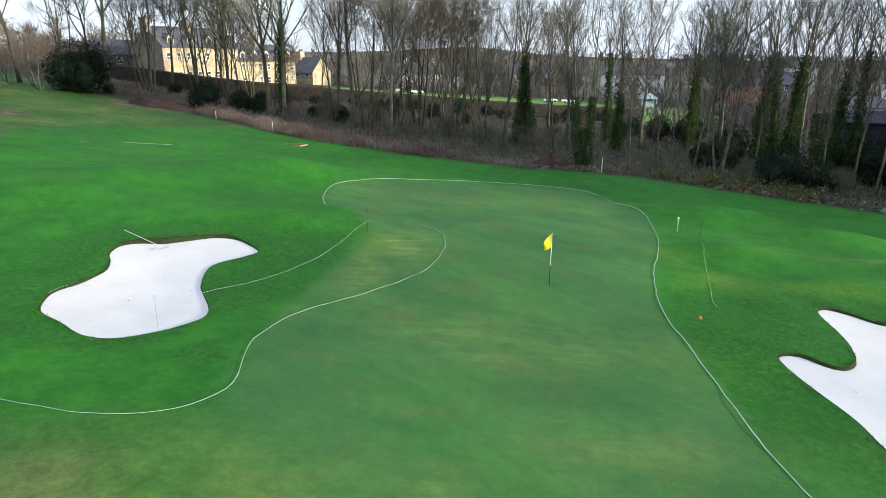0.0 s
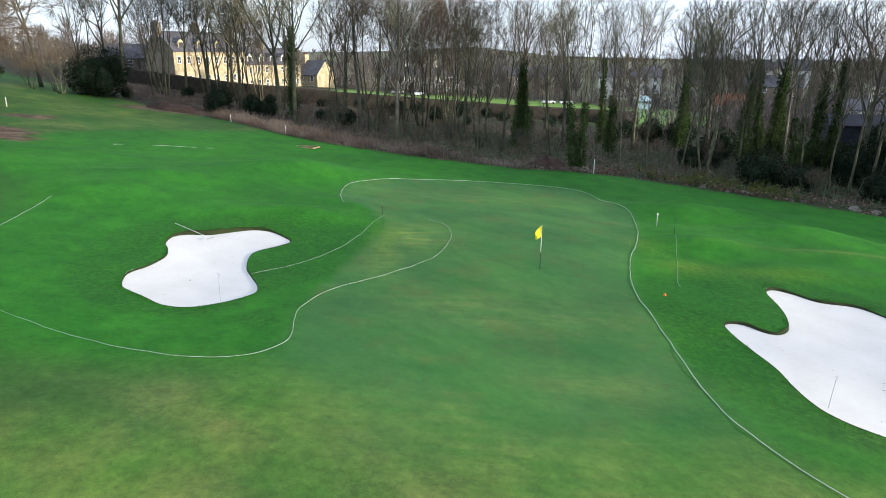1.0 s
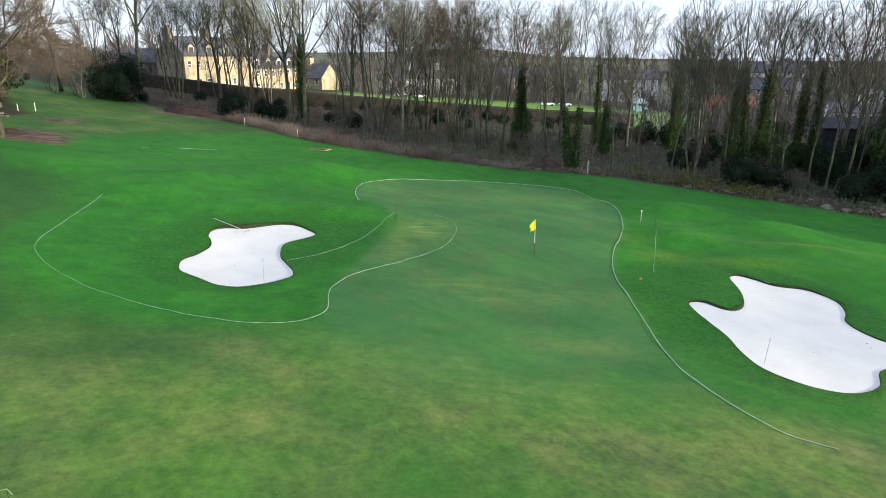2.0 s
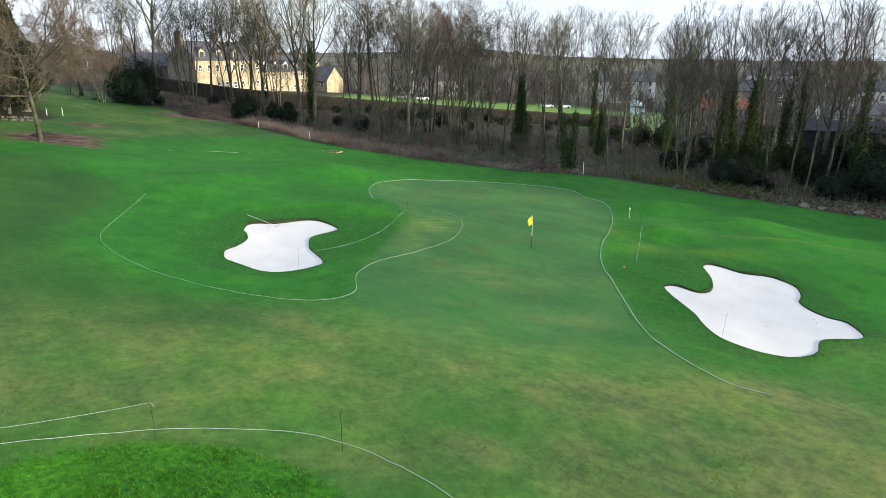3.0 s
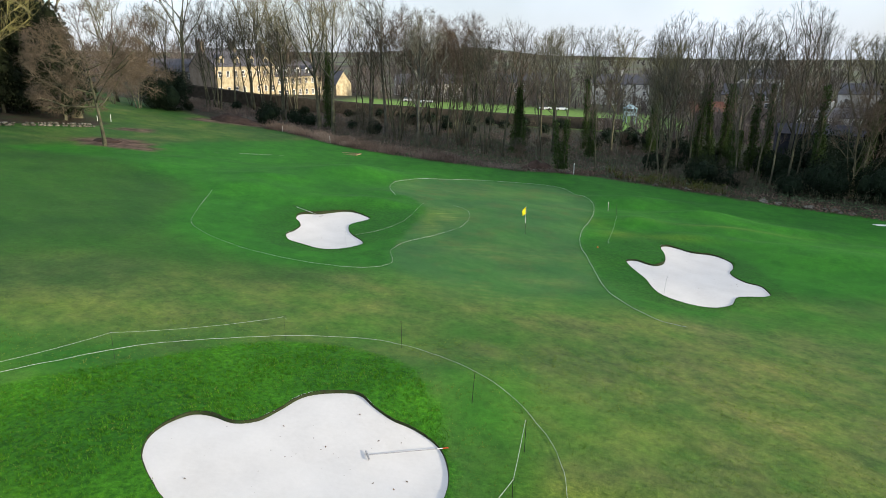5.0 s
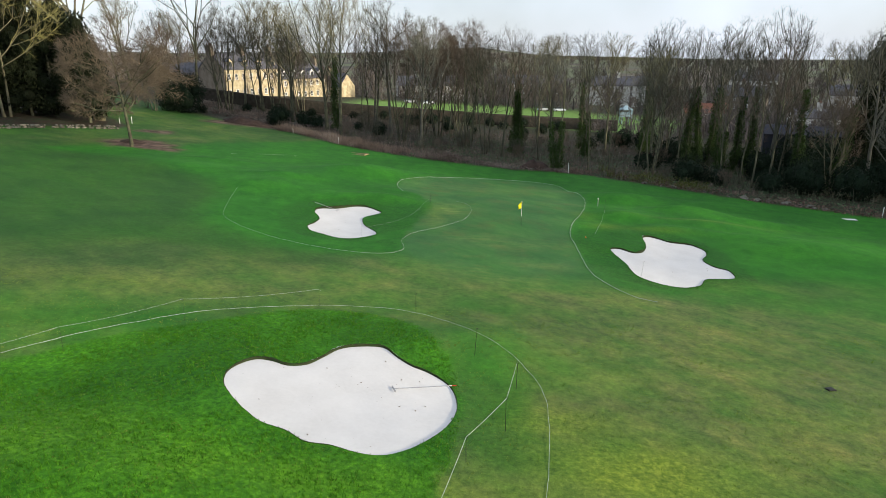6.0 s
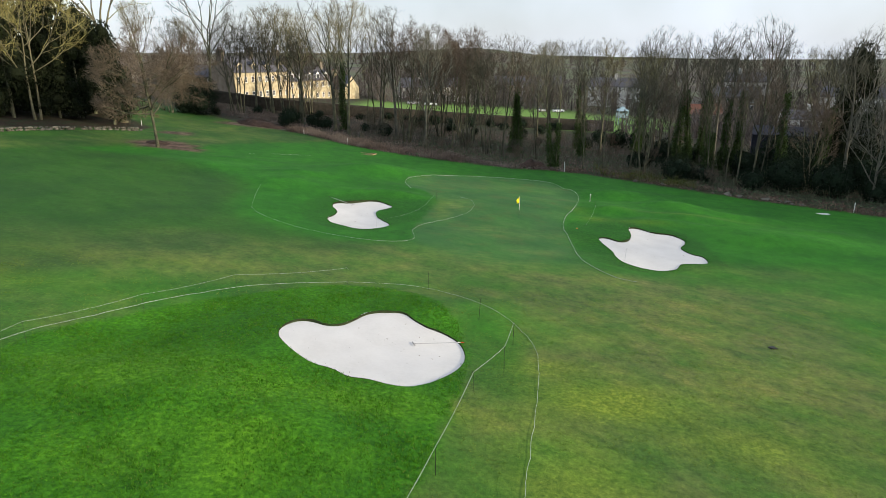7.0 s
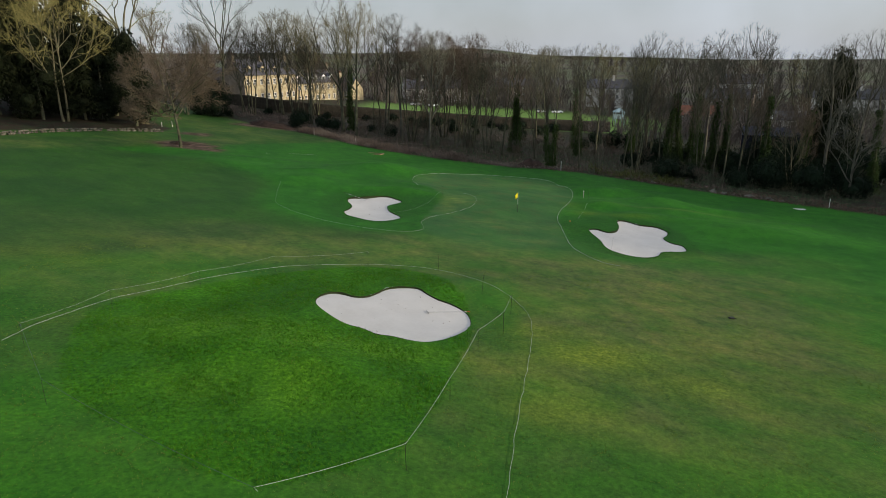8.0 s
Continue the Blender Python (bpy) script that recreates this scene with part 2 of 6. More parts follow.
BUNKERS = {
    "left": [(-13.49, 19.74), (-14.06, 21.11), (-14.06, 21.91), (-13.85, 22.64), (-13.72, 23.71), (-13.71, 24.5), (-14.03, 25.44), (-14.45, 26.25),
             (-14.47, 27.31), (-13.89, 27.9), (-13.01, 28.14), (-12.08, 28.83), (-11.09, 29.43), (-10.08, 29.43), (-9.29, 28.89), (-8.53, 27.94),
             (-8.91, 27.18), (-9.68, 26.42), (-9.98, 25.81), (-9.94, 24.96), (-9.6, 23.56), (-9.01, 22.34), (-8.37, 21.01), (-8.21, 19.98),
             (-8.68, 19.06), (-9.33, 18.37), (-10.1, 17.81), (-11.09, 17.94), (-12.29, 18.85)],
    "right": [(11.03, 18.73), (11.31, 19.2), (11.93, 19.21), (12.45, 18.72), (12.98, 18.52), (13.7, 18.98), (14.33, 20.16), (14.88, 21.91),
             (15.18, 23.76), (15.86, 24.45), (16.7, 24.12), (17.54, 23.36), (18.94, 23.1), (19.5, 22.54), (19.81, 21.39), (19.34, 19.91),
             (18.52, 18.6), (18.39, 17.39), (18.75, 16.27), (19.38, 15.69), (19.18, 14.05), (18.58, 13.54), (17.33, 13.42), (16.54, 13.15),
             (15.77, 12.01), (14.51, 11.31), (13.39, 11.28), (12.44, 11.66), (11.55, 12.59), (11.35, 13.96), (11.42, 15.4), (11.22, 17.09)],
    "front": [(-11.09, -8.56), (-11.26, -7.64), (-11.06, -6.7), (-10.58, -6.03), (-9.91, -6.03), (-9.19, -6.31), (-8.45, -5.99), (-7.92, -5.14),
             (-7.35, -4.22), (-6.54, -3.81), (-5.39, -3.7), (-4.78, -4.32), (-4.04, -4.97), (-3.19, -5.37), (-2.37, -6.12), (-2.06, -7.21),
             (-2.09, -8.53), (-2.53, -10.09), (-3.33, -11.39), (-4.07, -12.14), (-4.7, -12.46), (-5.45, -12.41), (-6.35, -12.12), (-7.23, -12.05),
             (-7.99, -11.5), (-8.96, -11.13), (-9.84, -10.34), (-10.7, -9.3)],
}
SAND_EDGE, RIM, LIP = {}, {}, {}
for key, pts in BUNKERS.items():
    line = smooth_line(pts, 0.22, closed=True)
    tang = np.roll(line, -1, 0) - np.roll(line, 1, 0)
    nrm = np.stack([-tang[:, 1], tang[:, 0]], 1)
    nrm /= np.linalg.norm(nrm, axis=1)[:, None]
    if inside(line, *(line + nrm * 0.05).T).mean() > 0.5:
        nrm = -nrm
    lip = 0.018 + {"left": 0.16, "right": 0.13, "front": 0.075}[key] * smoothstep(0.0, 0.8, nrm[:, 1] - 0.9 * np.clip(nrm[:, 0], 0, 1))
    lip = sum(np.roll(lip, k) for k in range(-4, 5)) / 9
    lip = lip * np.array([1 + 0.45 * noise.noise((a * 0.9, b * 0.9, 4.0)) + 0.35 * noise.noise((a * 3.1, b * 3.1, 6.0)) for a, b in line])
    SAND_EDGE[key], LIP[key] = line, lip
    RIM[key] = line + nrm * (0.03 + 0.25 * lip)[:, None]


def turf(x, y):
    """Height of the turf with the raised lips round the bunkers."""
    x, y = np.atleast_1d(np.asarray(x, float)), np.atleast_1d(np.asarray(y, float))
    z = land(x, y)
    for key, rim in RIM.items():
        c = rim.mean(0)
        near = np.hypot(x - c[0], y - c[1]) < 14
        if near.any():
            d, i = distance_to(rim, x[near], y[near])
            z[near] += LIP[key][i] * np.exp(-(d / 1.1) ** 2)
    return z


def at_ground(x, y):
    return float(turf(x, y)[0])


TREELINE = np.array([(-120, 125), (-75, 114), (-60, 103.5), (-51, 98.5), (-44, 93), (-37, 88), (-29, 84.5), (-21.5, 77), (-16.5, 73), (-9.8, 69.5), (-2.7, 66.3), (4, 65), (9, 64), (14, 64.8), (19.8, 63.2),
                     (25, 59.5), (29.2, 56), (33.8, 53), (38.3, 49.5), (46, 45), (55, 39.5), (75, 28), (110, 8), (170, -30)], float)
# unseen trees, added off to the right to shade and dapple the course
SHADE_TREES = [(100, -6), (104, -14), (111, -10), (121, -46), (124, -54), (130, -45), (133, -55)]


def wood_depth(x, y):
    """How far a point lies behind the edge of the wood (negative: on the course)."""
    return (y - np.interp(x, TREELINE[:, 0], TREELINE[:, 1])) * 0.88


GREEN = smooth_line([(-7.32, 37.86), (-7.92, 41.6), (-7.78, 44.5), (-6.38, 46.52), (-3.04, 50.25), (1.28, 52.4), (5.74, 53.1), (9.52, 53.02), (12.38, 51.41), (13.1, 45.04), (13.64, 41.42), (13, 37.62), (11.59, 32.6), (10.01, 28.45), (8.99, 25.12), (8.44, 22.41), (8.27, 19.3), (8.13, 16.2), (7.98, 13.61),
                     (7.6, 10.6), (4.0, 8.6), (-1.0, 9.4), (-4.8, 12.0), (-5.6, 14.4), (-5.9, 18.0), (-5.3, 22.5), (-4.5, 26.5), (-3.9, 30.2),
                     (-4.1, 33.2), (-5.6, 36.8)], 0.4, closed=True)
FRONT_ROUGH = smooth_line([(-22.5, -11), (-19, -5.6), (-14, -2.0), (-10, 0.5), (-6, 0.44), (-3.8, -1.0), (-2.9, -2.6), (-2.15, -4.6), (-1.95, -6.7), (-2.0, -9.4), (-2.24, -11.7), (-2.7, -13.7), (-4.2, -20), (-6, -23.2),
                           (-10, -25.3), (-14, -23.4), (-19.5, -19.6)], 0.5, closed=True)

DULL_LAWN = smooth_line([(-23.4, 31), (-22.2, 23.5), (-20.4, 18.8), (-16.2, 15.3), (-10.9, 13.0), (-7.0, 12.6), (-6.5, 9.5), (-16, 4), (-40, -8), (-75, 0), (-80, 35), (-62, 46), (-44, 44), (-32, 40)], 0.8, closed=True)


# longer grass left round the bunkers, with the shade of their banks painted in
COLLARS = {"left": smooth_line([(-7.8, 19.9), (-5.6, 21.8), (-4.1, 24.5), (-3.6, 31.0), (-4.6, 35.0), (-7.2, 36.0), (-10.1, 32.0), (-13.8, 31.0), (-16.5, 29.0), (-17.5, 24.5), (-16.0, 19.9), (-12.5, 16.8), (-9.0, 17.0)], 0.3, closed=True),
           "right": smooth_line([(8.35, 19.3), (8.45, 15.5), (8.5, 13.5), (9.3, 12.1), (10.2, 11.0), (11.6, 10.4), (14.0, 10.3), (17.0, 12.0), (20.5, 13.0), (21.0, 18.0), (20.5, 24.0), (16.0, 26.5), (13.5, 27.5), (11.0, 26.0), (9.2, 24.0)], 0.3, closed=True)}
YEW_FLOOR = smooth_line([(-51.8, 68.9), (-56, 75), (-61, 81), (-70, 88), (-95, 98), (-140, 90), (-140, 10), (-78, 25), (-70, 39), (-66.8, 48.8), (-60, 60.2)], 1.5, closed=True)


def mask(x, y):
    """Kinds of grass: (green, rough, dry) and (litter, park, worn)."""
    n1 = np.array([noise.noise((a * 0.11, b * 0.11, 3.0)) for a, b in zip(x, y)])
    n2 = np.array([noise.noise((a * 0.45, b * 0.45, 7.0)) for a, b in zip(x, y)])
    green = np.zeros_like(x)
    near = (np.abs(x) < 40) & (y > -40) & (y < 70)
    d, _ = distance_to(GREEN, x[near], y[near])
    soft_edge = 0.35 + 2.6 * smoothstep(16, 11, y[near])
    green[near] = smoothstep(-1, 1, np.where(inside(GREEN, x[near], y[near]), d, -d) / soft_edge)
    front = np.zeros_like(x)
    d, _ = distance_to(FRONT_ROUGH, x[near], y[near])
    front[near] = smoothstep(-0.25, 0.2, np.where(inside(FRONT_ROUGH, x[near], y[near]), d, -d))
    # dry approach: a wide band across the front of the green, running down to the foreground, in drifts
    n3 = np.array([noise.noise((a * 0.05 + 9, b * 0.16, 11.0)) for a, b in zip(x, y)])
    band = smoothstep(14.5 + 0.06 * x, 8.0 + 0.06 * x, y + 2.0 * n1) * smoothstep(-34, -10, y + 3 * n1 + 0.3 * x)
    band *= smoothstep(-48, -6, x) * smoothstep(34, 15, x + 3 * n1 - 0.2 * y)
    dry = band * np.clip(0.74 + 0.9 * n3 + 0.4 * n2, 0.15, 1)
    for bx, by, rx, ry, s in ((1.0, 1.5, 6.0, 2.6, 0.9), (4.0, 6.4, 5.0, 1.1, 0.9), (5.0, 1.2, 5.0, 3.0, 0.8), (-4.0, 5.5, 5.0, 2.0, 0.7), (-11.0, 8.2, 6.0, 1.8, 0.6), (12.0, 5.0, 6.0, 2.5, 0.55), (-22.0, 5.0, 9.0, 2.5, 0.35),
                              (-30.0, -3.0, 7.0, 3.0, 0.35), (4.2, -12.3, 3.8, 1.9, 0.8), (2.2, -9.0, 2.2, 1.4, 0.45), (8.5, -9.0, 5.0, 2.0, 0.5), (15.0, 2.0, 5.0, 1.0, 0.6), (-50.0, 80.0, 8.0, 6.0, 0.4), (-36.0, 75.0, 8.0, 4.0, 0.35), (-53.0, 58.0, 6.0, 5.0, 0.35)):
        dry = np.maximum(dry, s * np.exp(-((x - bx) / rx) ** 2 - ((y - by) / ry) ** 2) * (1 + 0.6 * n2))
    dry = dry * (1 - front) * (1 - 0.8 * green) * (1 - 0.65 * np.exp(-((x + 0.6) / 1.8) ** 4 - ((y + 6.0) / 6.0) ** 4))
    for bx, by, rx, ry, s in ((-1.9, 29.3, 1.6, 3.2, 0.55), (-3.2, 25.5, 0.9, 2.5, 0.6), (3.0, 19.0, 5.0, 2.2, 0.3), (1.0, 44.0, 6.0, 3.0, 0.25), (4.5, 13.0, 2.5, 1.5, 0.3), (-0.1, 10.5, 0.9, 0.7, 0.5), (1.5, 9.0, 1.0, 0.7, 0.6), (2.9, 7.7, 1.0, 0.7, 0.65), (4.8, 6.0, 1.2, 0.8, 0.6)):
        dry = np.maximum(dry, s * np.exp(-((x - bx) / rx) ** 2 - ((y - by) / ry) ** 2) * (1 + 0.6 * n2))
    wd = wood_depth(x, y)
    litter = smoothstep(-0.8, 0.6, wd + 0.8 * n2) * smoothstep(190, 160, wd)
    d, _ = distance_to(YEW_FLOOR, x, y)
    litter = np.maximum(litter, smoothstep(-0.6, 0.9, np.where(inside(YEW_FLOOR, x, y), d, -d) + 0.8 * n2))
    park = smoothstep(1.15, 0.95, np.hypot((x - 22) / 52, (y - 172) / 34) + 0.06 * n2)
    # sunlit patches painted into the grass colour, along with some yellowed grass
    yellow = np.zeros_like(x)
    for bx, by, rx, ry, s in ((4.2, -12.3, 3.6, 1.7, 0.9), (2.2, -9.0, 2.2, 1.2, 0.5), (9.0, -15.0, 4.0, 1.5, 0.5), (-16.5, -13.0, 4.5, 2.4, 0.95), (-11.0, -18.5, 4.5, 2.2, 0.8), (-6.0, -14.2, 4.0, 1.2, 0.9), (-10.5, -14.0, 3.5, 1.6, 0.7), (12.6, 27.0, 1.8, 1.3, 0.3),
                              (11.5, 31.0, 1.4, 2.0, 0.25), (17.5, 26.5, 3.0, 0.8, 0.3), (-30.0, -3.0, 6.0, 1.6, 0.35), (-24.0, 3.0, 8.0, 1.2, 0.2), (24.0, 31.5, 6.0, 0.8, 0.4), (1.5, -18.5, 2.5, 2.0, 0.5), (-3.4, 28.0, 0.7, 3.5, 0.45)):
        yellow = np.maximum(yellow, s * np.exp(-((x - bx) / rx) ** 2 - ((y - by) / ry) ** 2) * (1 + 0.9 * n2 + 0.4 * n1))
    yellow = np.clip(yellow, 0, 1)
    fields = smoothstep(215, 245, np.hypot(x, y) + 25 * n1)
    worn = np.zeros_like(x)
    for bx, by, rx, ry in ((-43.5, 55.0, 5.0, 4.0), (-40.5, 53.0, 3.5, 2.0), (-41.0, 90.0, 7.0, 2.8), (-47, 68, 3, 2.0)):
        worn = np.maximum(worn, smoothstep(1.2, 0.7, np.hypot((x - bx) / rx, (y - by) / ry) + 0.35 * n2))
    dull = np.zeros_like(x)
    close = (x > -90) & (x < 0) & (y > -15) & (y < 65)
    d, _ = distance_to(DULL_LAWN, x[close], y[close])
    dull[close] = smoothstep(-0.6, 3.5, np.where(inside(DULL_LAWN, x[close], y[close]), d, -d) + 1.2 * n1[close])
    slope = smoothstep(-1.0, 2.5, (y - 52 - 1.22 * (x + 44)) * 0.63 + 1.3 * n1 + 0.8 * n2) * smoothstep(-16, -24, x)
    dull = np.maximum(dull, slope)
    dry = np.maximum(dry, 0.6 * slope * np.clip(0.35 + 1.3 * n1 + 0.8 * n2, 0, 1))
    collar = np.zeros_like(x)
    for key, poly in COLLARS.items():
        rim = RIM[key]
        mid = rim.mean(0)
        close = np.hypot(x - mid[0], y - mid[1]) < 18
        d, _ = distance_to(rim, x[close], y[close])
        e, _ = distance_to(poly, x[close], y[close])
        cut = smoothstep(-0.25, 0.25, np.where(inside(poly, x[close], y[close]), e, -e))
        # darker towards the rim: bank shade put into the grass colour
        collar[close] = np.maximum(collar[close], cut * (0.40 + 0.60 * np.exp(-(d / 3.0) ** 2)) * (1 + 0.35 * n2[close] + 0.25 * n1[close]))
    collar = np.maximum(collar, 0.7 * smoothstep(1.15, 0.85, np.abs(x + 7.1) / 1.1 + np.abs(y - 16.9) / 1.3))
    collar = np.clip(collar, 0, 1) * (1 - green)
    rough = np.clip(front + 0.5 * smoothstep(-2, -12, y) + 0.5 * smoothstep(-34, -42, x) * smoothstep(62, 76, y), 0, 1)
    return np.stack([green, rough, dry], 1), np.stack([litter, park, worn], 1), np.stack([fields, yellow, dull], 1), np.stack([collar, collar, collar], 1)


def ground_material():
    m = bpy.data.materials.new("grass_ground")
    m.use_nodes = True
    n, l = m.node_tree.nodes, m.node_tree.links
    b = n["Principled BSDF"]
    b.inputs["Roughness"].default_value, b.inputs["Specular IOR Level"].default_value = 0.85, 0.15
    geo = n.new("ShaderNodeNewGeometry")

    def tex(scale, detail=5, rough=0.55, squash=None, turn=0):
        t = n.new("ShaderNodeTexNoise")
        t.inputs["Scale"].default_value, t.inputs["Detail"].default_value, t.inputs["Roughness"].default_value = scale, detail, rough
        if squash:
            mp = n.new("ShaderNodeMapping")
            mp.vector_type = "TEXTURE"
            mp.inputs["Scale"].default_value, mp.inputs["Rotation"].default_value = [1 / q for q in squash], (0, 0, radians(turn))
            l.new(geo.outputs["Position"], mp.inputs["Vector"])
            l.new(mp.outputs[0], t.inputs["Vector"])
        else:
            l.new(geo.outputs["Position"], t.inputs["Vector"])
        return t.outputs["Fac"]

    def ramp(fac, lo, hi, c0, c1):
        r = n.new("ShaderNodeValToRGB")
        e = r.color_ramp.elements
        e[0].position, e[1].position, e[0].color, e[1].color = lo, hi, (*c0, 1), (*c1, 1)
        l.new(fac, r.inputs[0])
        return r.outputs[0]

    def mix(fac, a, c, kind="MIX"):
        x = n.new("ShaderNodeMix")
        x.data_type, x.blend_type = "RGBA", kind
        if isinstance(fac, float):
            x.inputs[0].default_value = fac
        else:
            l.new(fac, x.inputs[0])
        for sock, val in ((6, a), (7, c)):
            if isinstance(val, tuple):
                x.inputs[sock].default_value = (*val, 1)
            else:
                l.new(val, x.inputs[sock])
        return x.outputs[2]

    def calc(op, a, c):
        x = n.new("ShaderNodeMath")
        x.operation, x.use_clamp = op, True
        for i, val in enumerate((a, c)):
            if isinstance(val, (int, float)):
                x.inputs[i].default_value = val
            else:
                l.new(val, x.inputs[i])
        return x.outputs[0]

    def channels(name):
        at, sp = n.new("ShaderNodeAttribute"), n.new("ShaderNodeSeparateColor")
        at.attribute_name = name
        l.new(at.outputs["Color"], sp.inputs[0])
        return sp.outputs

    green, rough, dry = channels("kind_a")
    litter, park, worn = channels("kind_b")
    clump, patch, broad, blade = tex(5.0, 6, 0.7), tex(0.7, 6, 0.6), tex(0.12, 4), tex(38, 3)
    streak = tex(0.45, 6, 0.66, (0.45, 1.0, 1.0), -36)
    tuft, drift = tex(1.9, 9, 0.78), tex(0.8, 7, 0.72, (0.28, 1.0, 1.0), -44)
    lush = mix(ramp(patch, 0.35, 0.7, (0, 0, 0), (1, 1, 1)), (0.016, 0.114, 0.008), (0.029, 0.158, 0.011))
    putting = mix(ramp(streak, 0.35, 0.68, (0, 0, 0), (1, 1, 1)), (0.031, 0.119, 0.028), (0.057, 0.152, 0.042))
    putting = mix(ramp(tex(0.33, 6, 0.65), 0.50, 0.66, (0, 0, 0), (0.8, 0.8, 0.8)), putting, (0.070, 0.124, 0.036))
    coarse = mix(ramp(clump, 0.35, 0.7, (0, 0, 0), (1, 1, 1)), (0.021, 0.118, 0.005), (0.052, 0.206, 0.008))
    tawny = mix(ramp(streak, 0.35, 0.68, (0, 0, 0), (1, 1, 1)), (0.070, 0.126, 0.034), (0.152, 0.172, 0.060))
    # collar grass, its dark green also carrying the painted bank shade
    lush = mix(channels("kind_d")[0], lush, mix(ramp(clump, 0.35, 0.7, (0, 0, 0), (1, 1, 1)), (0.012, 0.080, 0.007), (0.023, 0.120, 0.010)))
    c = mix(rough, lush, coarse)
    c = mix(calc("MULTIPLY", channels("kind_c")[2], 0.75), c, mix(ramp(streak, 0.35, 0.68, (0, 0, 0), (1, 1, 1)), (0.018, 0.064, 0.012), (0.035, 0.088, 0.019)))
    c = mix(green, c, putting)
    dry_f = calc("MULTIPLY", dry, ramp(patch, 0.28, 0.62, (0.6, 0.6, 0.6), (1, 1, 1)))
    pale = mix(ramp(tex(1.0, 3, 0.5, (0.3, 2.2, 1.0)), 0.42, 0.58, (0, 0, 0), (1, 1, 1)), (0.10, 0.19, 0.045), (0.20, 0.25, 0.075))
    c = mix(dry_f, c, mix(green, tawny, pale))
    c = mix(1.0, c, ramp(broad, 0.40, 0.62, (0.88, 0.90, 0.94), (1.2, 1.14, 0.97)), "MULTIPLY")
    c = mix(rough, c, mix(1.0, c, ramp(tex(0.22, 4), 0.38, 0.62, (0.84, 0.87, 0.93), (1.28, 1.16, 0.93)), "MULTIPLY"))
    # sunlit yellow-green put into the base colour where the yellow mask lies
    c = mix(calc("MULTIPLY", channels("kind_c")[1], 0.8), c, mix(ramp(rough, 0.6, 0.9, (0, 0, 0), (1, 1, 1)), mix(ramp(clump, 0.35, 0.65, (0, 0, 0), (1, 1, 1)), (0.105, 0.190, 0.014), (0.220, 0.280, 0.032)), mix(ramp(clump, 0.35, 0.65, (0, 0, 0), (1, 1, 1)), (0.062, 0.205, 0.006), (0.125, 0.300, 0.013))))
    # fine blades and clumps
    c = mix(calc("SUBTRACT", calc("ADD", 0.5, calc("MULTIPLY", rough, 0.3)), calc("MULTIPLY", green, 0.3)), c, mix(1.0, c, ramp(clump, 0.28, 0.72, (0.58, 0.60, 0.62), (1.36, 1.32, 1.25)), "MULTIPLY"))
    c = mix(1.0, c, ramp(blade, 0.3, 0.7, (0.8, 0.8, 0.8), (1.15, 1.15, 1.15)), "MULTIPLY")
    c = mix(calc("SUBTRACT", calc("ADD", 0.30, calc("MULTIPLY", dry, 0.55)), calc("MULTIPLY", green, 0.1)), c, mix(1.0, c, ramp(tuft, 0.36, 0.66, (0.62, 0.66, 0.70), (1.42, 1.34, 1.22)), "MULTIPLY"))
    c = mix(calc("ADD", 0.28, calc("MULTIPLY", dry, 0.35)), c, mix(1.0, c, ramp(drift, 0.36, 0.64, (0.76, 0.80, 0.84), (1.24, 1.18, 1.10)), "MULTIPLY"))
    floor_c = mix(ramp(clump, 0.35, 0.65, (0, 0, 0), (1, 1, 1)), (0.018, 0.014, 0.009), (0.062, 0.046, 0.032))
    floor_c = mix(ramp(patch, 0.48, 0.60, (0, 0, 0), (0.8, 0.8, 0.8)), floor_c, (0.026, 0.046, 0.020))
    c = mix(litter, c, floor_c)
    c = mix(worn, c, mix(ramp(patch, 0.4, 0.6, (0, 0, 0), (1, 1, 1)), (0.055, 0.035, 0.026), (0.15, 0.10, 0.075)))
    far_c = mix(ramp(tex(0.006, 2), 0.46, 0.54, (0, 0, 0), (1, 1, 1)), (0.10, 0.115, 0.06), (0.11, 0.09, 0.065))
    far_c = mix(ramp(tex(0.012, 3), 0.52, 0.60, (0, 0, 0), (1, 1, 1)), far_c, (0.055, 0.050, 0.038))
    c = mix(park, c, mix(ramp(patch, 0.35, 0.65, (0, 0, 0), (1, 1, 1)), (0.11, 0.20, 0.04), (0.16, 0.28, 0.055)))
    c = mix(channels("kind_c")[0], c, far_c)
    l.new(c, b.inputs["Base Color"])
    bump = n.new("ShaderNodeBump")
    bump.inputs["Distance"].default_value = 0.09
    l.new(calc("ADD", calc("MULTIPLY", calc("ADD", rough, 0.25), 0.7), litter), bump.inputs["Strength"])
    l.new(calc("ADD", calc("MULTIPLY", tuft, 0.6), calc("ADD", calc("MULTIPLY", clump, 0.5), calc("MULTIPLY", blade, 0.2))), bump.inputs["Height"])
    l.new(bump.outputs[0], b.inputs["Normal"])
    return m


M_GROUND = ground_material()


# ---- ground, one sheet with the bunkers cut out ----
def steps(inner0, inner1, fine, mid0, mid1, mid, far0, far1):
    a = list(np.arange(inner0, inner1 + 1e-6, fine))
    for lo, end in ((mid0, far0), (mid1, far1)):
        s, x, d = (1 if end > 0 else -1), (inner1 if end > 0 else inner0), mid
        while abs(x) < abs(end):
            x += s * d
            if abs(x) > abs(lo):
                d *= 1.22
            a.append(x)
    return sorted(a)


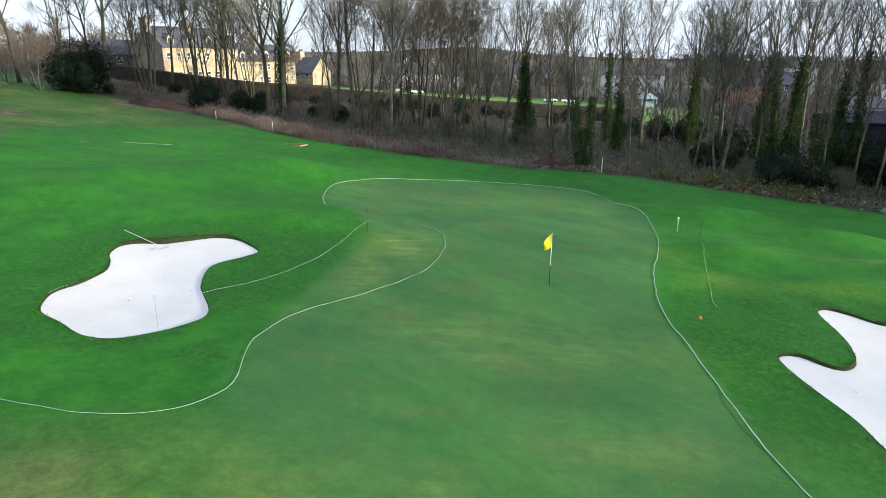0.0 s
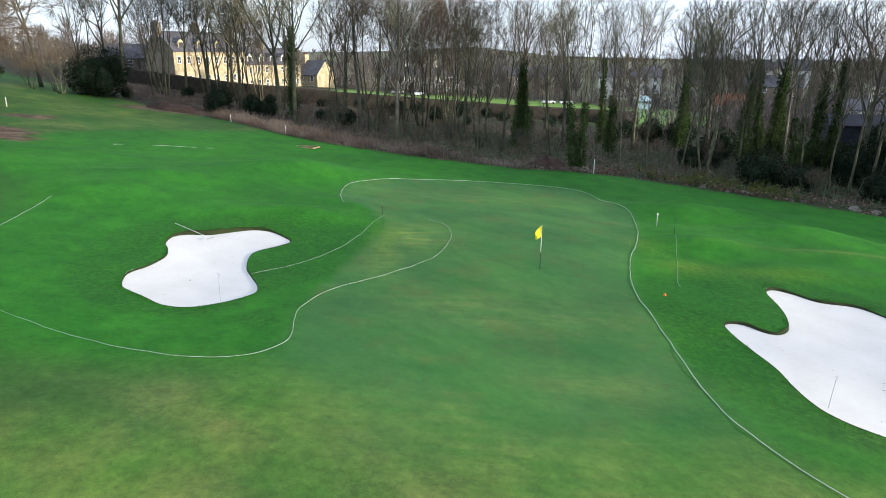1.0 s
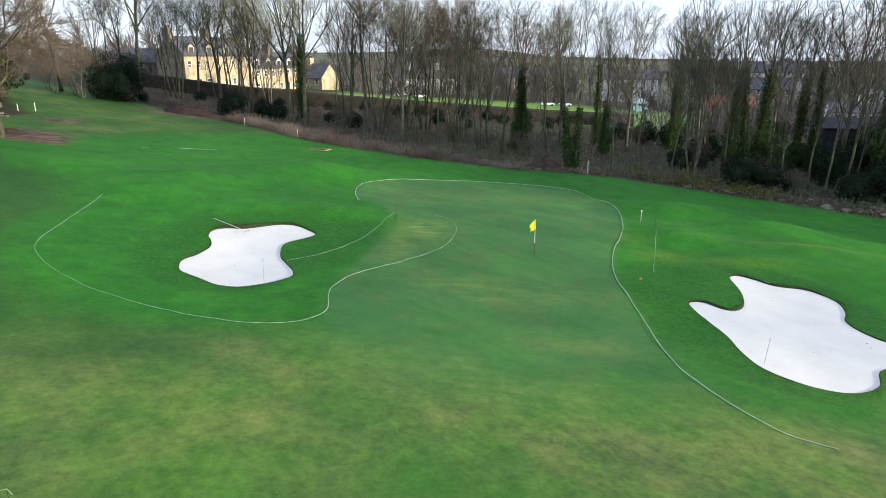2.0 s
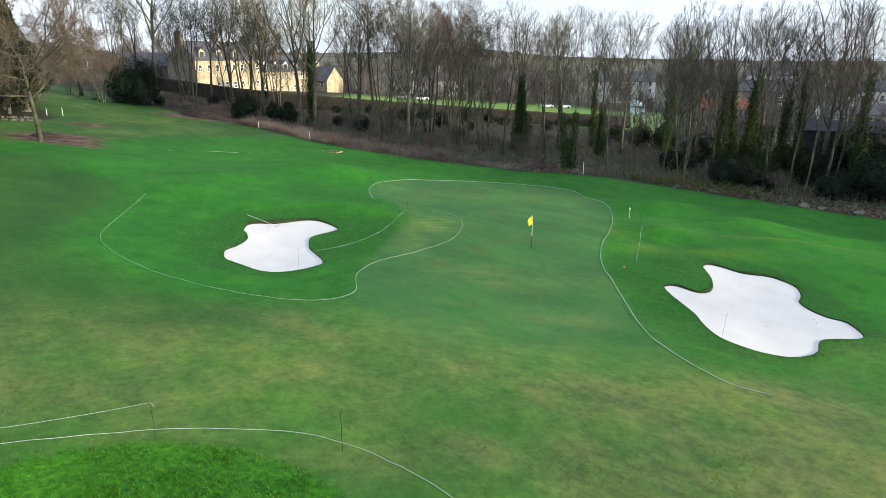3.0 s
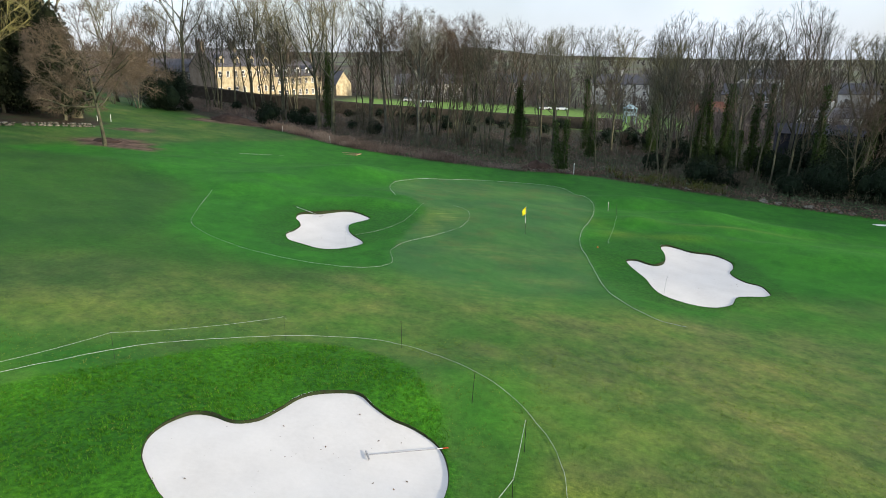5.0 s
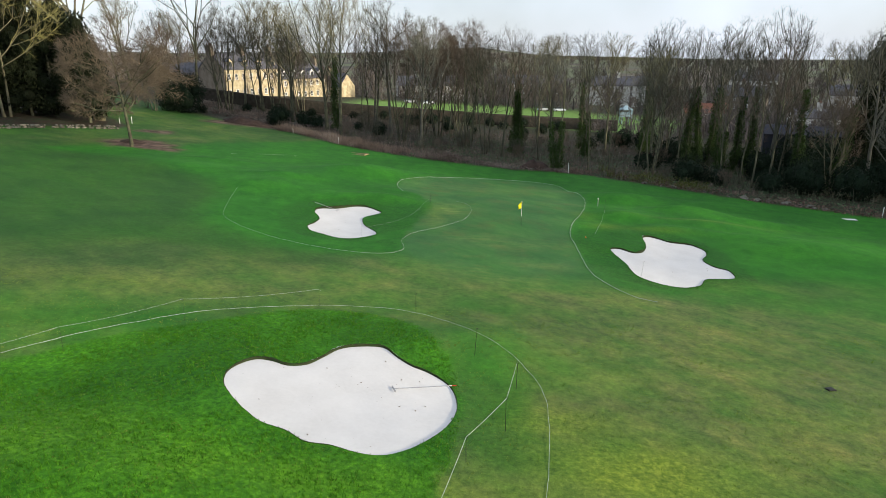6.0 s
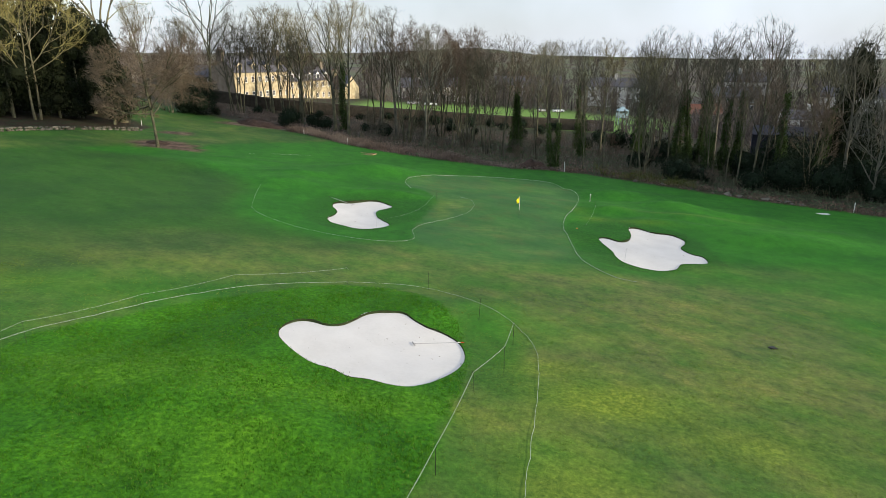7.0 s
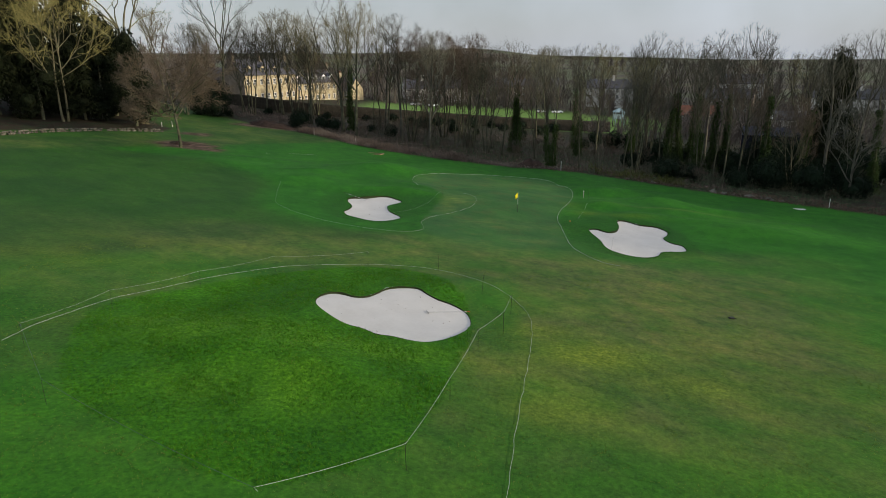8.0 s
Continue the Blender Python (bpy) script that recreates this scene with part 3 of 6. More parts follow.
def build_ground():
    from mathutils.geometry import delaunay_2d_cdt
    xs = steps(-26, 24, 0.5, -70, 70, 1.5, -2600, 2600)
    ys = steps(-28, 40, 0.5, -45, 100, 1.5, -600, 3600)
    rng = np.random.default_rng(4)
    gx, gy = [a.ravel() for a in np.meshgrid(xs, ys)]
    gx = gx + rng.uniform(-0.08, 0.08, gx.shape)
    gy = gy + rng.uniform(-0.08, 0.08, gy.shape)
    keep = np.ones(gx.shape, bool)
    for rim in RIM.values():
        c = rim.mean(0)
        near = np.hypot(gx - c[0], gy - c[1]) < 14
        d, _ = distance_to(rim, gx[near], gy[near])
        keep[near] &= (d > 0.16) & ~inside(rim, gx[near], gy[near])
    pts = [Vector(p) for p in zip(gx[keep], gy[keep])]
    edges = []
    for rim in RIM.values():
        k, n = len(pts), len(rim)
        pts += [Vector(p) for p in rim]
        edges += [(k + i, k + (i + 1) % n) for i in range(n)]
    v, _, f, *_ = delaunay_2d_cdt(pts, edges, [], 0, 1e-5)
    vx, vy = np.array([p[0] for p in v]), np.array([p[1] for p in v])
    fa = np.array(f)
    cx, cy = vx[fa].mean(1), vy[fa].mean(1)
    drop = np.zeros(len(fa), bool)
    for rim in RIM.values():
        drop |= inside(rim, cx, cy)
    vz = turf(vx, vy)
    near = (vx > -60) & (vx < 60) & (vy > -45) & (vy < 75)
    vz[near] += [0.035 * noise.noise((a * 0.35, b * 0.35, 1.0)) + 0.02 * noise.noise((a * 1.3, b * 1.3, 5.0)) for a, b in zip(vx[near], vy[near])]
    ob = mesh_object("ground", np.stack([vx, vy, vz], 1), [tuple(int(i) for i in t) for t in fa[~drop]], M_GROUND, smooth=True)
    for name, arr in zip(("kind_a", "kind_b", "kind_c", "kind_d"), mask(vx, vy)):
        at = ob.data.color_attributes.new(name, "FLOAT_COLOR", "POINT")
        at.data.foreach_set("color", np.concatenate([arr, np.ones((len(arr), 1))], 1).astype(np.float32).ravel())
    return tagged(ob, "mown golf course turf with dry straw-coloured patches", "ground", kind="structure")


build_ground()


def build_bunker(key, label):
    from mathutils.geometry import delaunay_2d_cdt
    edge, rim, lip = SAND_EDGE[key], RIM[key], LIP[key]
    c = edge.mean(0)
    base = at_ground(*c)
    root = thing("sand_bunker", (c[0], c[1], base), label, "bunker", "bunkers round the green")
    n = len(edge)
    # sand: a shallow bowl
    gx, gy = np.meshgrid(np.arange(edge[:, 0].min(), edge[:, 0].max(), 0.3), np.arange(edge[:, 1].min(), edge[:, 1].max(), 0.3))
    gx, gy = gx.ravel(), gy.ravel()
    d, _ = distance_to(edge, gx, gy)
    ok = inside(edge, gx, gy) & (d > 0.14)
    pts = [Vector(p) for p in edge] + [Vector(p) for p in zip(gx[ok], gy[ok])]
    v, _, f, *_ = delaunay_2d_cdt(pts, [(i, (i + 1) % n) for i in range(n)], [], 1, 1e-5)
    vx, vy = np.array([p[0] for p in v]), np.array([p[1] for p in v])
    d, _ = distance_to(edge, vx, vy)
    vz = land(vx, vy) - 0.03 - 0.05 * smoothstep(0, 3.5, d)
    vz += smoothstep(0, 0.4, d) * np.array([0.012 * noise.noise((a * 0.9, b * 0.9, 2)) + 0.006 * noise.noise((a * 4, b * 4, 2)) for a, b in zip(vx, vy)])
    mesh_object("sand", np.stack([vx - c[0], vy - c[1], vz - base], 1), [tuple(t) for t in f], M_SAND, root, smooth=True)
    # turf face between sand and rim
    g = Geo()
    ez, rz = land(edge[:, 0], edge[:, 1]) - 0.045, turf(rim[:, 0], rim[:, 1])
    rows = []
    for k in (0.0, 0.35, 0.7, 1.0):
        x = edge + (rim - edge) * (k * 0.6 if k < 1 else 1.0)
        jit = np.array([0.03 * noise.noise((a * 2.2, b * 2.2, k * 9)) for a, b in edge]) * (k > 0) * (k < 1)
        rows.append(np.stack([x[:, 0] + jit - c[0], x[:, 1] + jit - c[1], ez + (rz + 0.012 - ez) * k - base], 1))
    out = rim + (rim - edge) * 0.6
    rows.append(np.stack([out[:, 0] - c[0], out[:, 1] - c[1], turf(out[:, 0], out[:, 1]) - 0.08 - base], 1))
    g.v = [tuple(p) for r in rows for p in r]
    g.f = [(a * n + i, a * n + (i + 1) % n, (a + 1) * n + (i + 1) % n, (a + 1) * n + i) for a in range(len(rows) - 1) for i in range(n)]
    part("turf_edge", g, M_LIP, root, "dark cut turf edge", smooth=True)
    return root


build_bunker("left", "kidney-shaped white sand bunker with a dark turf lip")
build_bunker("right", "star-shaped white sand bunker sunk in lush grass")
build_bunker("front", "wide white sand bunker ringed by long rough grass")


# ---- bare winter trees ----
def turned(d, angle, spin):
    """Direction d bent by an angle, at a spin round it (radians)."""
    a = d.orthogonal().normalized()
    b = d.cross(a)
    return (d * math.cos(angle) + (a * math.cos(spin) + b * math.sin(spin)) * math.sin(angle)).normalized()


def wander(rng, start, d, length, n, wob, lift):
    pts, p, d = [Vector(start)], Vector(start), Vector(d)
    for _ in range(n):
        d = (d + Vector((rng.uniform(-wob, wob), rng.uniform(-wob, wob), rng.uniform(-wob, wob) + lift))).normalized()
        p = p + d * (length / n)
        pts.append(p)
    return pts


def along(pts, t):
    k = min(int(t * (len(pts) - 1)), len(pts) - 2)
    u = t * (len(pts) - 1) - k
    return pts[k].lerp(pts[k + 1], u), (pts[k + 1] - pts[k]).normalized()


def spikes(geo, ends, radii):
    """Fine twigs: folded slivers from each first point to a tip."""
    e = np.array(ends, float)
    p0, p1 = e[:, 0], e[:, 1]
    d = p1 - p0
    d /= np.linalg.norm(d, axis=1)[:, None] + 1e-9
    ref = np.where(np.abs(d[:, 2:3]) < 0.8, (0.0, 0.0, 1.0), (1.0, 0.0, 0.0))
    s = np.cross(d, ref)
    s /= np.linalg.norm(s, axis=1)[:, None] + 1e-9
    w = np.array(radii, float)[:, None]
    c = np.cross(d, s)
    v = np.stack([p0 + s * w, p0 + c * w * 1.3, p0 - s * w, p1], 1).reshape(-1, 3)
    k = len(geo.v)
    geo.v += [tuple(q) for q in v.tolist()]
    for i in range(k, k + len(v), 4):
        geo.f += [(i, i + 1, i + 3), (i + 1, i + 2, i + 3)]


def make_tree(seed, height, label, radius=4.0, base=0.35, stems=1, leaders=4, open_angle=32, wob=0.10, lift=0.02, girth=0.012, bark=None, twig=None, ivy=0.0, depth=4,
              spray=5, fine=2, side=1.4, thick=0.85, widest=0.58, top=0.72, low=0.35, reach=0.33, twig_length=1.0, name="bare_tree", category="tree", group="trees of the wood"):
    """A leafless tree: stems, forking limbs that fill a rounded crown, and sprays of twigs. radius: the crown's; base: where it begins, as a share of the height;
    top: how far the middle stem runs up; low: the crown's width at its base."""
    rng = random.Random(seed)
    bark, twig = bark or M_BARK, twig or M_TWIG
    wood, crown, leaves = Geo(), Geo(), Geo()
    ends, widths = [], []
    root = thing(name, (0, 0, 0), label, category, group)
    spin, zb = rng.uniform(0, 6.28), height * base

    def holds(p):
        u = (p.z - zb) / (height - zb)
        if u >= 1:
            return False
        if u < 0:
            w = low * max(0.0, 1 + 2.5 * u)
        elif u < widest:
            w = low + (1 - low) * math.sin(1.5708 * u / widest)
        else:
            w = math.sqrt(1 - ((u - widest) / (1 - widest)) ** 2)
        a = math.atan2(p.y, p.x)
        return math.hypot(p.x, p.y) < radius * w * (1 + 0.16 * math.sin(3 * a + seed) + 0.12 * noise.noise((p.z * 0.5, a, seed)))

    def twig_at(p, d, size, r):
        e = p + (d + Vector((0, 0, lift + 0.06))).normalized() * size
        ends.append((p, e))
        widths.append(r * thick)
        for _ in range(fine):
            q = p.lerp(e, rng.uniform(0.15, 0.8))
            ends.append((q, q + turned(d, radians(rng.uniform(20, 50)), rng.uniform(0, 6.28)) * size * rng.uniform(0.4, 0.8)))
            widths.append(r * 0.75 * thick)

    work = []
    for s in range(stems):
        out = 0.0 if stems == 1 else rng.uniform(0.10, 0.22) if stems > 2 else rng.uniform(0.03, 0.10)
        a = spin + s * 6.28 / stems
        d = Vector((out * math.cos(a), out * math.sin(a), 1)).normalized()
        r0 = height * girth * (1.0 if stems == 1 else 0.62)
        start = Vector((0, 0, -0.4)) + (Vector((math.cos(a), math.sin(a), 0)) * 0.45 if stems > 1 else Vector())
        run = height * top * rng.uniform(0.92, 1.0)
        tr = wander(rng, start, d, run, 10, min(0.05, wob * 0.5), 0.07)
        wood.tube(tr, [r0 * (1.5 if i == 0 else 1.08 if i == 1 else 1.0 - 0.72 * (i / 10) ** 1.2) + 0.01 for i in range(11)], 8 if r0 > 0.18 else 6)
        e, ed = along(tr, 1.0)
        work.append((e, ed, (height - e.z) * 0.42, r0 * 0.3, 1))
        work.append((e, turned(ed, radians(open_angle), rng.uniform(0, 6.28)), (height - e.z) * 0.42, r0 * 0.25, 1))
        t0 = base / top
        for k in range(leaders):
            t = t0 + (0.95 - t0) * (k + 0.6 * rng.random()) / leaders
            p, dd = along(tr, t)
            work.append((p, turned(dd, radians(open_angle * rng.uniform(0.75, 1.35)), k * 2.4 + spin + rng.uniform(-0.5, 0.5)), (height - p.z) * reach * rng.uniform(0.8, 1.1), r0 * (1 - 0.62 * t) * rng.uniform(0.55, 0.82), 0))
        if ivy:
            for _ in range(int(600 * ivy / stems ** 0.5)):
                t = rng.random() ** 1.15 * min(0.98, ivy / run)
                p, dd = along(tr, t)
                o = turned(dd, math.pi / 2, rng.uniform(0, 6.28))
                up = t * run
                patchy = noise.noise((o.x * 1.1, o.y * 1.1 + s * 5, up * 0.35 + seed)) + 0.5 * noise.noise((o.x * 2, o.y * 2, up * 1.1 + seed))
                if patchy < -0.25 + 0.3 * up / ivy and rng.random() < 0.85:
                    continue
                bulge = 0.04 + 0.55 * rng.random() ** 1.5 * (1.25 - 0.8 * up / ivy) * max(0.15, 1 + 1.5 * patchy) + 0.5 * rng.random() * max(0.0, 1 - up / 1.2)
                c = p + o * (r0 * (1 - 0.7 * t) + bulge)
                leaves.leaf(c, (o * 0.5 + Vector((rng.uniform(-1, 1), rng.uniform(-1, 1), rng.uniform(-1, 0.3)))).normalized(), turned(o, math.pi / 2, rng.uniform(0, 6.28)), rng.uniform(0.14, 0.30))
    while work:
        p, d, ll, r, k = work.pop()
        for _ in range(4):
            if holds(p + d * ll):
                break
            ll *= 0.66
            d = (d + Vector((0, 0, 0.05))).normalized()
        if ll < 0.3:
            twig_at(p, d, 0.5 * twig_length, 0.011)
            continue
        lp = wander(rng, p, d, ll, 4 if k < 2 else 2, wob * (1 + 0.25 * k), lift + (0.04 if k < 2 else 0.03))
        m = len(lp) - 1
        r = max(r, 0.016)
        (wood if k < 2 else crown).tube(lp, [r * (1 - 0.34 * i / m) * (1.0 if k < 3 else thick) for i in range(m + 1)], (6, 5, 4, 3, 3, 3)[k])
        end, ed = along(lp, 1.0)
        if k >= depth or ll < 0.7:
            for j in range(spray):
                q, qd = along(lp, min(1.0, 0.15 + 0.85 * (j + rng.random()) / spray))
                twig_at(q, turned(qd, radians(rng.uniform(12, 48)), rng.uniform(0, 6.28)), rng.uniform(0.5, 1.05) * twig_length, 0.0105)
            continue
        az = rng.uniform(0, 6.28)
        work.append((end, turned(ed, radians(rng.uniform(4, 18)), az), ll * rng.uniform(0.74, 0.94), r * 0.70, k + 1))
        work.append((end, turned(ed, radians(rng.uniform(22, 40)), az + 3.14 + rng.uniform(-0.6, 0.6)), ll * rng.uniform(0.62, 0.88), r * 0.58, k + 1))
        n = int(side + rng.random())
        for j in range(n):
            q, qd = along(lp, rng.uniform(0.3, 0.9))
            work.append((q, turned(qd, radians(rng.uniform(30, 58)), rng.uniform(0, 6.28)), ll * rng.uniform(0.42, 0.75), r * 0.42, min(depth, k + 2 if rng.random() < 0.5 else k + 1)))
        if k >= 2:
            for _ in range(2):
                q, qd = along(lp, rng.random())
                twig_at(q, turned(qd, radians(rng.uniform(25, 55)), rng.uniform(0, 6.28)), rng.uniform(0.5, 1.0) * twig_length, 0.011)
    spikes(crown, ends, widths)
    part("trunk", wood, bark, root, smooth=True)
    part("crown", crown, twig, root)
    if ivy:
        part("ivy", leaves, M_IVY, root, "dark green climbing ivy")
    return root


FORMS = {
    "tall": make_tree(11, 22, "tall leafless tree with a slim grey-brown trunk", radius=4.3, base=0.36, leaders=6, twig=M_TWIG_PALE),
    "tall_b": make_tree(12, 22, "tall leafless tree with upswept branches", radius=4.3, base=0.28, leaders=5, open_angle=28, reach=0.36, fine=1, spray=4, thick=0.85, bark=M_BARK_GREY),
    "broad": make_tree(13, 24, "broad leafless tree with a rounded crown of fine twigs", radius=5.8, base=0.36, leaders=7, open_angle=42, top=0.60, widest=0.55, twig=M_TWIG_PALE),
    "forked": make_tree(14, 22, "leafless tree forking into several stems", stems=3, radius=5.2, base=0.24, leaders=3, spray=5, side=1.2, low=0.5),
    "clump": make_tree(15, 19, "clump of thin reddish leafless stems from one base", stems=5, radius=4.4, base=0.17, leaders=3, spray=5, side=1.2, girth=0.010, twig=M_TWIG_RED, low=0.6, twig_length=1.15),
    "ivied": make_tree(16, 22, "leafless tree with its trunk wrapped in dark ivy", radius=4.0, base=0.40, leaders=5, fine=1, spray=3, side=1.1, thick=0.8, ivy=13.0, open_angle=32, low=0.3),
    "ivied_b": make_tree(17, 22, "leafless forked tree with ivy up both stems", stems=2, radius=4.8, base=0.38, leaders=4, ivy=8.5, low=0.45, side=0.9, fine=1, spray=3, thick=0.8),
    "ivied_c": make_tree(18, 21, "slim leafless tree clad in ivy to the crown", radius=3.6, base=0.40, leaders=5, fine=1, spray=3, side=1.0, thick=0.8, ivy=14.0, open_angle=30, low=0.3),
    "airy": make_tree(19, 28, "tall open leafless tree with curving limbs", radius=6.4, base=0.32, leaders=5, open_angle=34, top=0.55, spray=5, side=1.0, reach=0.38, wob=0.11, twig_length=1.2, girth=0.013),
    "thin": make_tree(20, 17, "thin leafless sapling of the wood edge", radius=2.6, base=0.28, leaders=6, depth=3, girth=0.007, twig=M_TWIG_RED),
    "inner": make_tree(21, 21, "slender leafless tree deep in the wood", radius=3.8, base=0.42, leaders=6, depth=3, spray=6, fine=1, twig_length=1.4),
    "inner_b": make_tree(22, 20, "slender leaning leafless tree deep in the wood", stems=2, radius=4.0, base=0.40, leaders=4, depth=3, spray=6, fine=1, twig=M_TWIG_RED, twig_length=1.4),
    "ball": make_tree(23, 22, "bare-stemmed leafless tree with a round head of twisting limbs", radius=4.4, base=0.62, leaders=5, open_angle=52, top=0.80, low=0.6, widest=0.5, wob=0.18, reach=0.5, bark=M_BARK_GREY),
    "fan": make_tree(24, 23, "pale straight leafless tree with a dense fan of rising twigs", radius=4.0, base=0.22, leaders=10, open_angle=25, top=0.82, widest=0.62, low=0.4, bark=M_BARK_GREY, twig=M_TWIG_GREY),
    "spiky": make_tree(25, 17, "pale grey spreading leafless tree with long crooked limbs", radius=6.0, base=0.16, leaders=9, open_angle=58, lift=0.0, top=0.85, widest=0.35, low=0.8, wob=0.15, reach=0.36, side=1.2, spray=4, bark=M_BARK_GREY, twig=M_TWIG_GREY),
    "shrub": make_tree(26, 7, "brown leafless thicket shrub under the trees", stems=6, radius=3.4, base=0.08, leaders=2, depth=3, open_angle=44, girth=0.009, low=0.5, widest=0.7, spray=3, fine=1, wob=0.2, twig=M_TWIG_RED, name="bare_shrub", category="shrub", group="shrubs of the wood"),
    "shrub_b": make_tree(27, 6, "grey-brown leafless shrub arching over the wood floor", stems=5, radius=3.6, base=0.08, leaders=3, depth=3, open_angle=50, lift=0.0, girth=0.009, low=0.6, widest=0.6, spray=3, fine=1, wob=0.2, name="bare_shrub", category="shrub", group="shrubs of the wood"),
}
HEIGHTS = {"shrub": 7, "shrub_b": 6, "inner": 21, "inner_b": 20, "tall": 22, "tall_b": 22, "broad": 24, "forked": 22, "clump": 19, "ivied": 22, "ivied_b": 22, "ivied_c": 21, "airy": 28, "thin": 17, "ball": 22, "fan": 23, "spiky": 17}
USED = set()
plant_rng = random.Random(5)


def plant(form, x, y, h, rz=None, lean=(0.0, 0.0)):
    rz = plant_rng.uniform(0, 360) if rz is None else rz
    s = h / HEIGHTS[form] * ((0.93 if x > 42 else 0.96) + 0.12 * ((x * 1.37 + y * 2.11) % 1.0) if x > -20 else 1.0)
    tip = (x * 7.31 + y * 3.7) % 1.0 - 0.5
    m = pose(x, y, at_ground(x, y), lean[0] + 5 * tip, lean[1] + 7 * ((x * 3.3 + y * 5.9) % 1.0 - 0.5), rz) @ Matrix.Diagonal((s, s, s, 1))
    if form in USED:
        return copy_thing(FORMS[form], m)
    USED.add(form)
    FORMS[form].matrix_basis = m
    return FORMS[form]


SPECIMENS = [
    ("clump", -7.0, 99.0, 20), ("clump", 0.5, 104.0, 20), ("forked", -45.5, 120.0, 20), ("forked", -52.0, 114.0, 21), ("forked", -36.0, 109.0, 21), ("thin", -28.0, 108.0, 18), ("clump", -36.5, 124.0, 17), ("fan", 17.5, 90.0, 20),
    ("clump", 1.6, 87.0, 20), ("forked", 4.5, 79.8, 21.5), ("thin", 7.2, 77.3, 19), ("inner_b", 2.6, 95.0, 19), ("ivied", 9.9, 84.5, 20), ("ivied", 11.0, 84.0, 19), ("tall", 19.0, 116.0, 21),
    ("ivied_b", 14.8, 66.9, 20), ("ivied_c", 25.0, 98.0, 21), ("ivied_b", 23.3, 86.0, 23.5), ("broad", 28.5, 92.0, 23), ("ball", -12.6, 91.0, 23.5), ("airy", -25.4, 94.6, 28),
    ("broad", -21.8, 88.9, 28), ("ivied", -24.2, 99.0, 25), ("thin", -20.6, 111.0, 20), ("thin", -18.9, 109.0, 19), ("tall_b", -17.5, 108.0, 23), ("inner", -16.4, 100.0, 19),
    ("clump", -10.4, 88.0, 20), ("fan", -6.5, 80.4, 22.5), ("clump", -3.8, 100.0, 20), ("thin", -1.6, 84.0, 18), ("tall", -66.0, 102.0, 22), ("forked", -62.0, 108.0, 21),
    ("tall", -59.9, 112.0, 20), ("airy", -54.4, 106.4, 31), ("thin", -51.7, 110.4, 19), ("forked", -49.2, 110.0, 24), ("inner", -46.4, 112.0, 22),
    ("tall", -43.5, 116.0, 25), ("tall", -34.0, 103.0, 24), ("forked", -39.5, 111.0, 24), ("broad", -42.0, 124.0, 23), ("inner_b", -36.0, 115.0, 20),
    ("ivied_c", 37.4, 98.0, 23), ("ivied", 39.0, 101.0, 23), ("ivied_c", 40.6, 104.0, 22), ("forked", 30.4, 69.3, 18), ("ivied", 39.9, 80.2, 23), ("ivied_c", 41.9, 80.5, 22.5), ("tall_b", 36.6, 84.0, 22), ("tall", 33.2, 79.0, 21),
    ("ivied", 45.0, 84.0, 24), ("ivied_c", 48.0, 87.0, 22), ("tall_b", 52.0, 93.0, 24), ("ivied", 45.5, 74.6, 22.5), ("ivied_c", 48.4, 74.6, 22.5), ("thin", 42.7, 61.5, 19), ("thin", 42.4, 64.5, 18), ("tall", 60.0, 72.0, 23.5), ("tall_b", 66.5, 66.0, 23.5),
    ("thin", 45.5, 62.4, 20), ("spiky", 57.6, 51.4, 16), ("tall_b", 50.4, 72.0, 22.5), ("ivied_c", 51.9, 66.3, 22), ("ivied", 55.6, 62.8, 22.5), ("tall_b", 58.6, 60.2, 22.5), ("ivied_c", 64.7, 57.1, 22.5),
]
TAKEN = []
for form, x, y, h in SPECIMENS:
    plant(form, x, y, h)
    TAKEN.append((x, y))
# the rest of the wood, thicker towards its far end
tries = 0
while len(TAKEN) < len(SPECIMENS) + 5 and tries < 6000:
    tries += 1
    x = plant_rng.uniform(-18, 150)
    y = float(np.interp(x, TREELINE[:, 0], TREELINE[:, 1])) + plant_rng.uniform(9, 22 + 14 * float(smoothstep(15, 45, x)))
    if x < 18 and y < 95 or min(math.hypot(x - a, y - b) for a, b in TAKEN) < (4.2 if x < 15 else 3.3):
        continue
    if abs(x - 0.34 * y) < 3.2:      # a ride through the wood
        continue
    if x > 95 and plant_rng.random() < 0.35:
        continue
    form = plant_rng.choice(["inner", "inner_b", "inner", "inner_b", "tall_b"] + (["ivied_c", "ivied_b"] if x > 12 else ["clump"]))
    plant(form, x, y, plant_rng.uniform(19, 22.5) * (0.92 if form in ("thin", "clump") else 1))
    TAKEN.append((x, y))

for k, (x, y) in enumerate(SHADE_TREES):
    plant(("inner", "tall_b", "ivied_c")[k % 3], x, y, 20 + k % 3)

# unseen trees carrying the wood edge on, added to shade the right-hand grass
for k in range(28):
    x = 68 + 3.1 * k
    plant(("tall_b", "inner", "ivied_b")[k % 3], x, float(np.interp(x, TREELINE[:, 0], TREELINE[:, 1])) + 1.5 + (k * 5) % 9, 19 + k % 3)
# saplings and scrub trees
for k, (x, y, h) in enumerate(((13.5, 77, 15), (24.0, 71, 14), (29.5, 74, 15), (34.5, 70, 16), (36.5, 83, 16), (17.5, 86, 14), (6.0, 88, 14), (40.0, 66, 15), (47.5, 64, 16), (53.0, 59, 15), (20.0, 68, 13),
                               (-44.0, 131, 9), (-40.0, 137, 10), (-36.5, 134, 9), (-34.0, 143, 10), (-47.0, 139, 8), (-31.0, 138, 9), (-50.0, 127, 9))):
    plant(("thin", "clump")[k % 5 == 4], x, y, h)

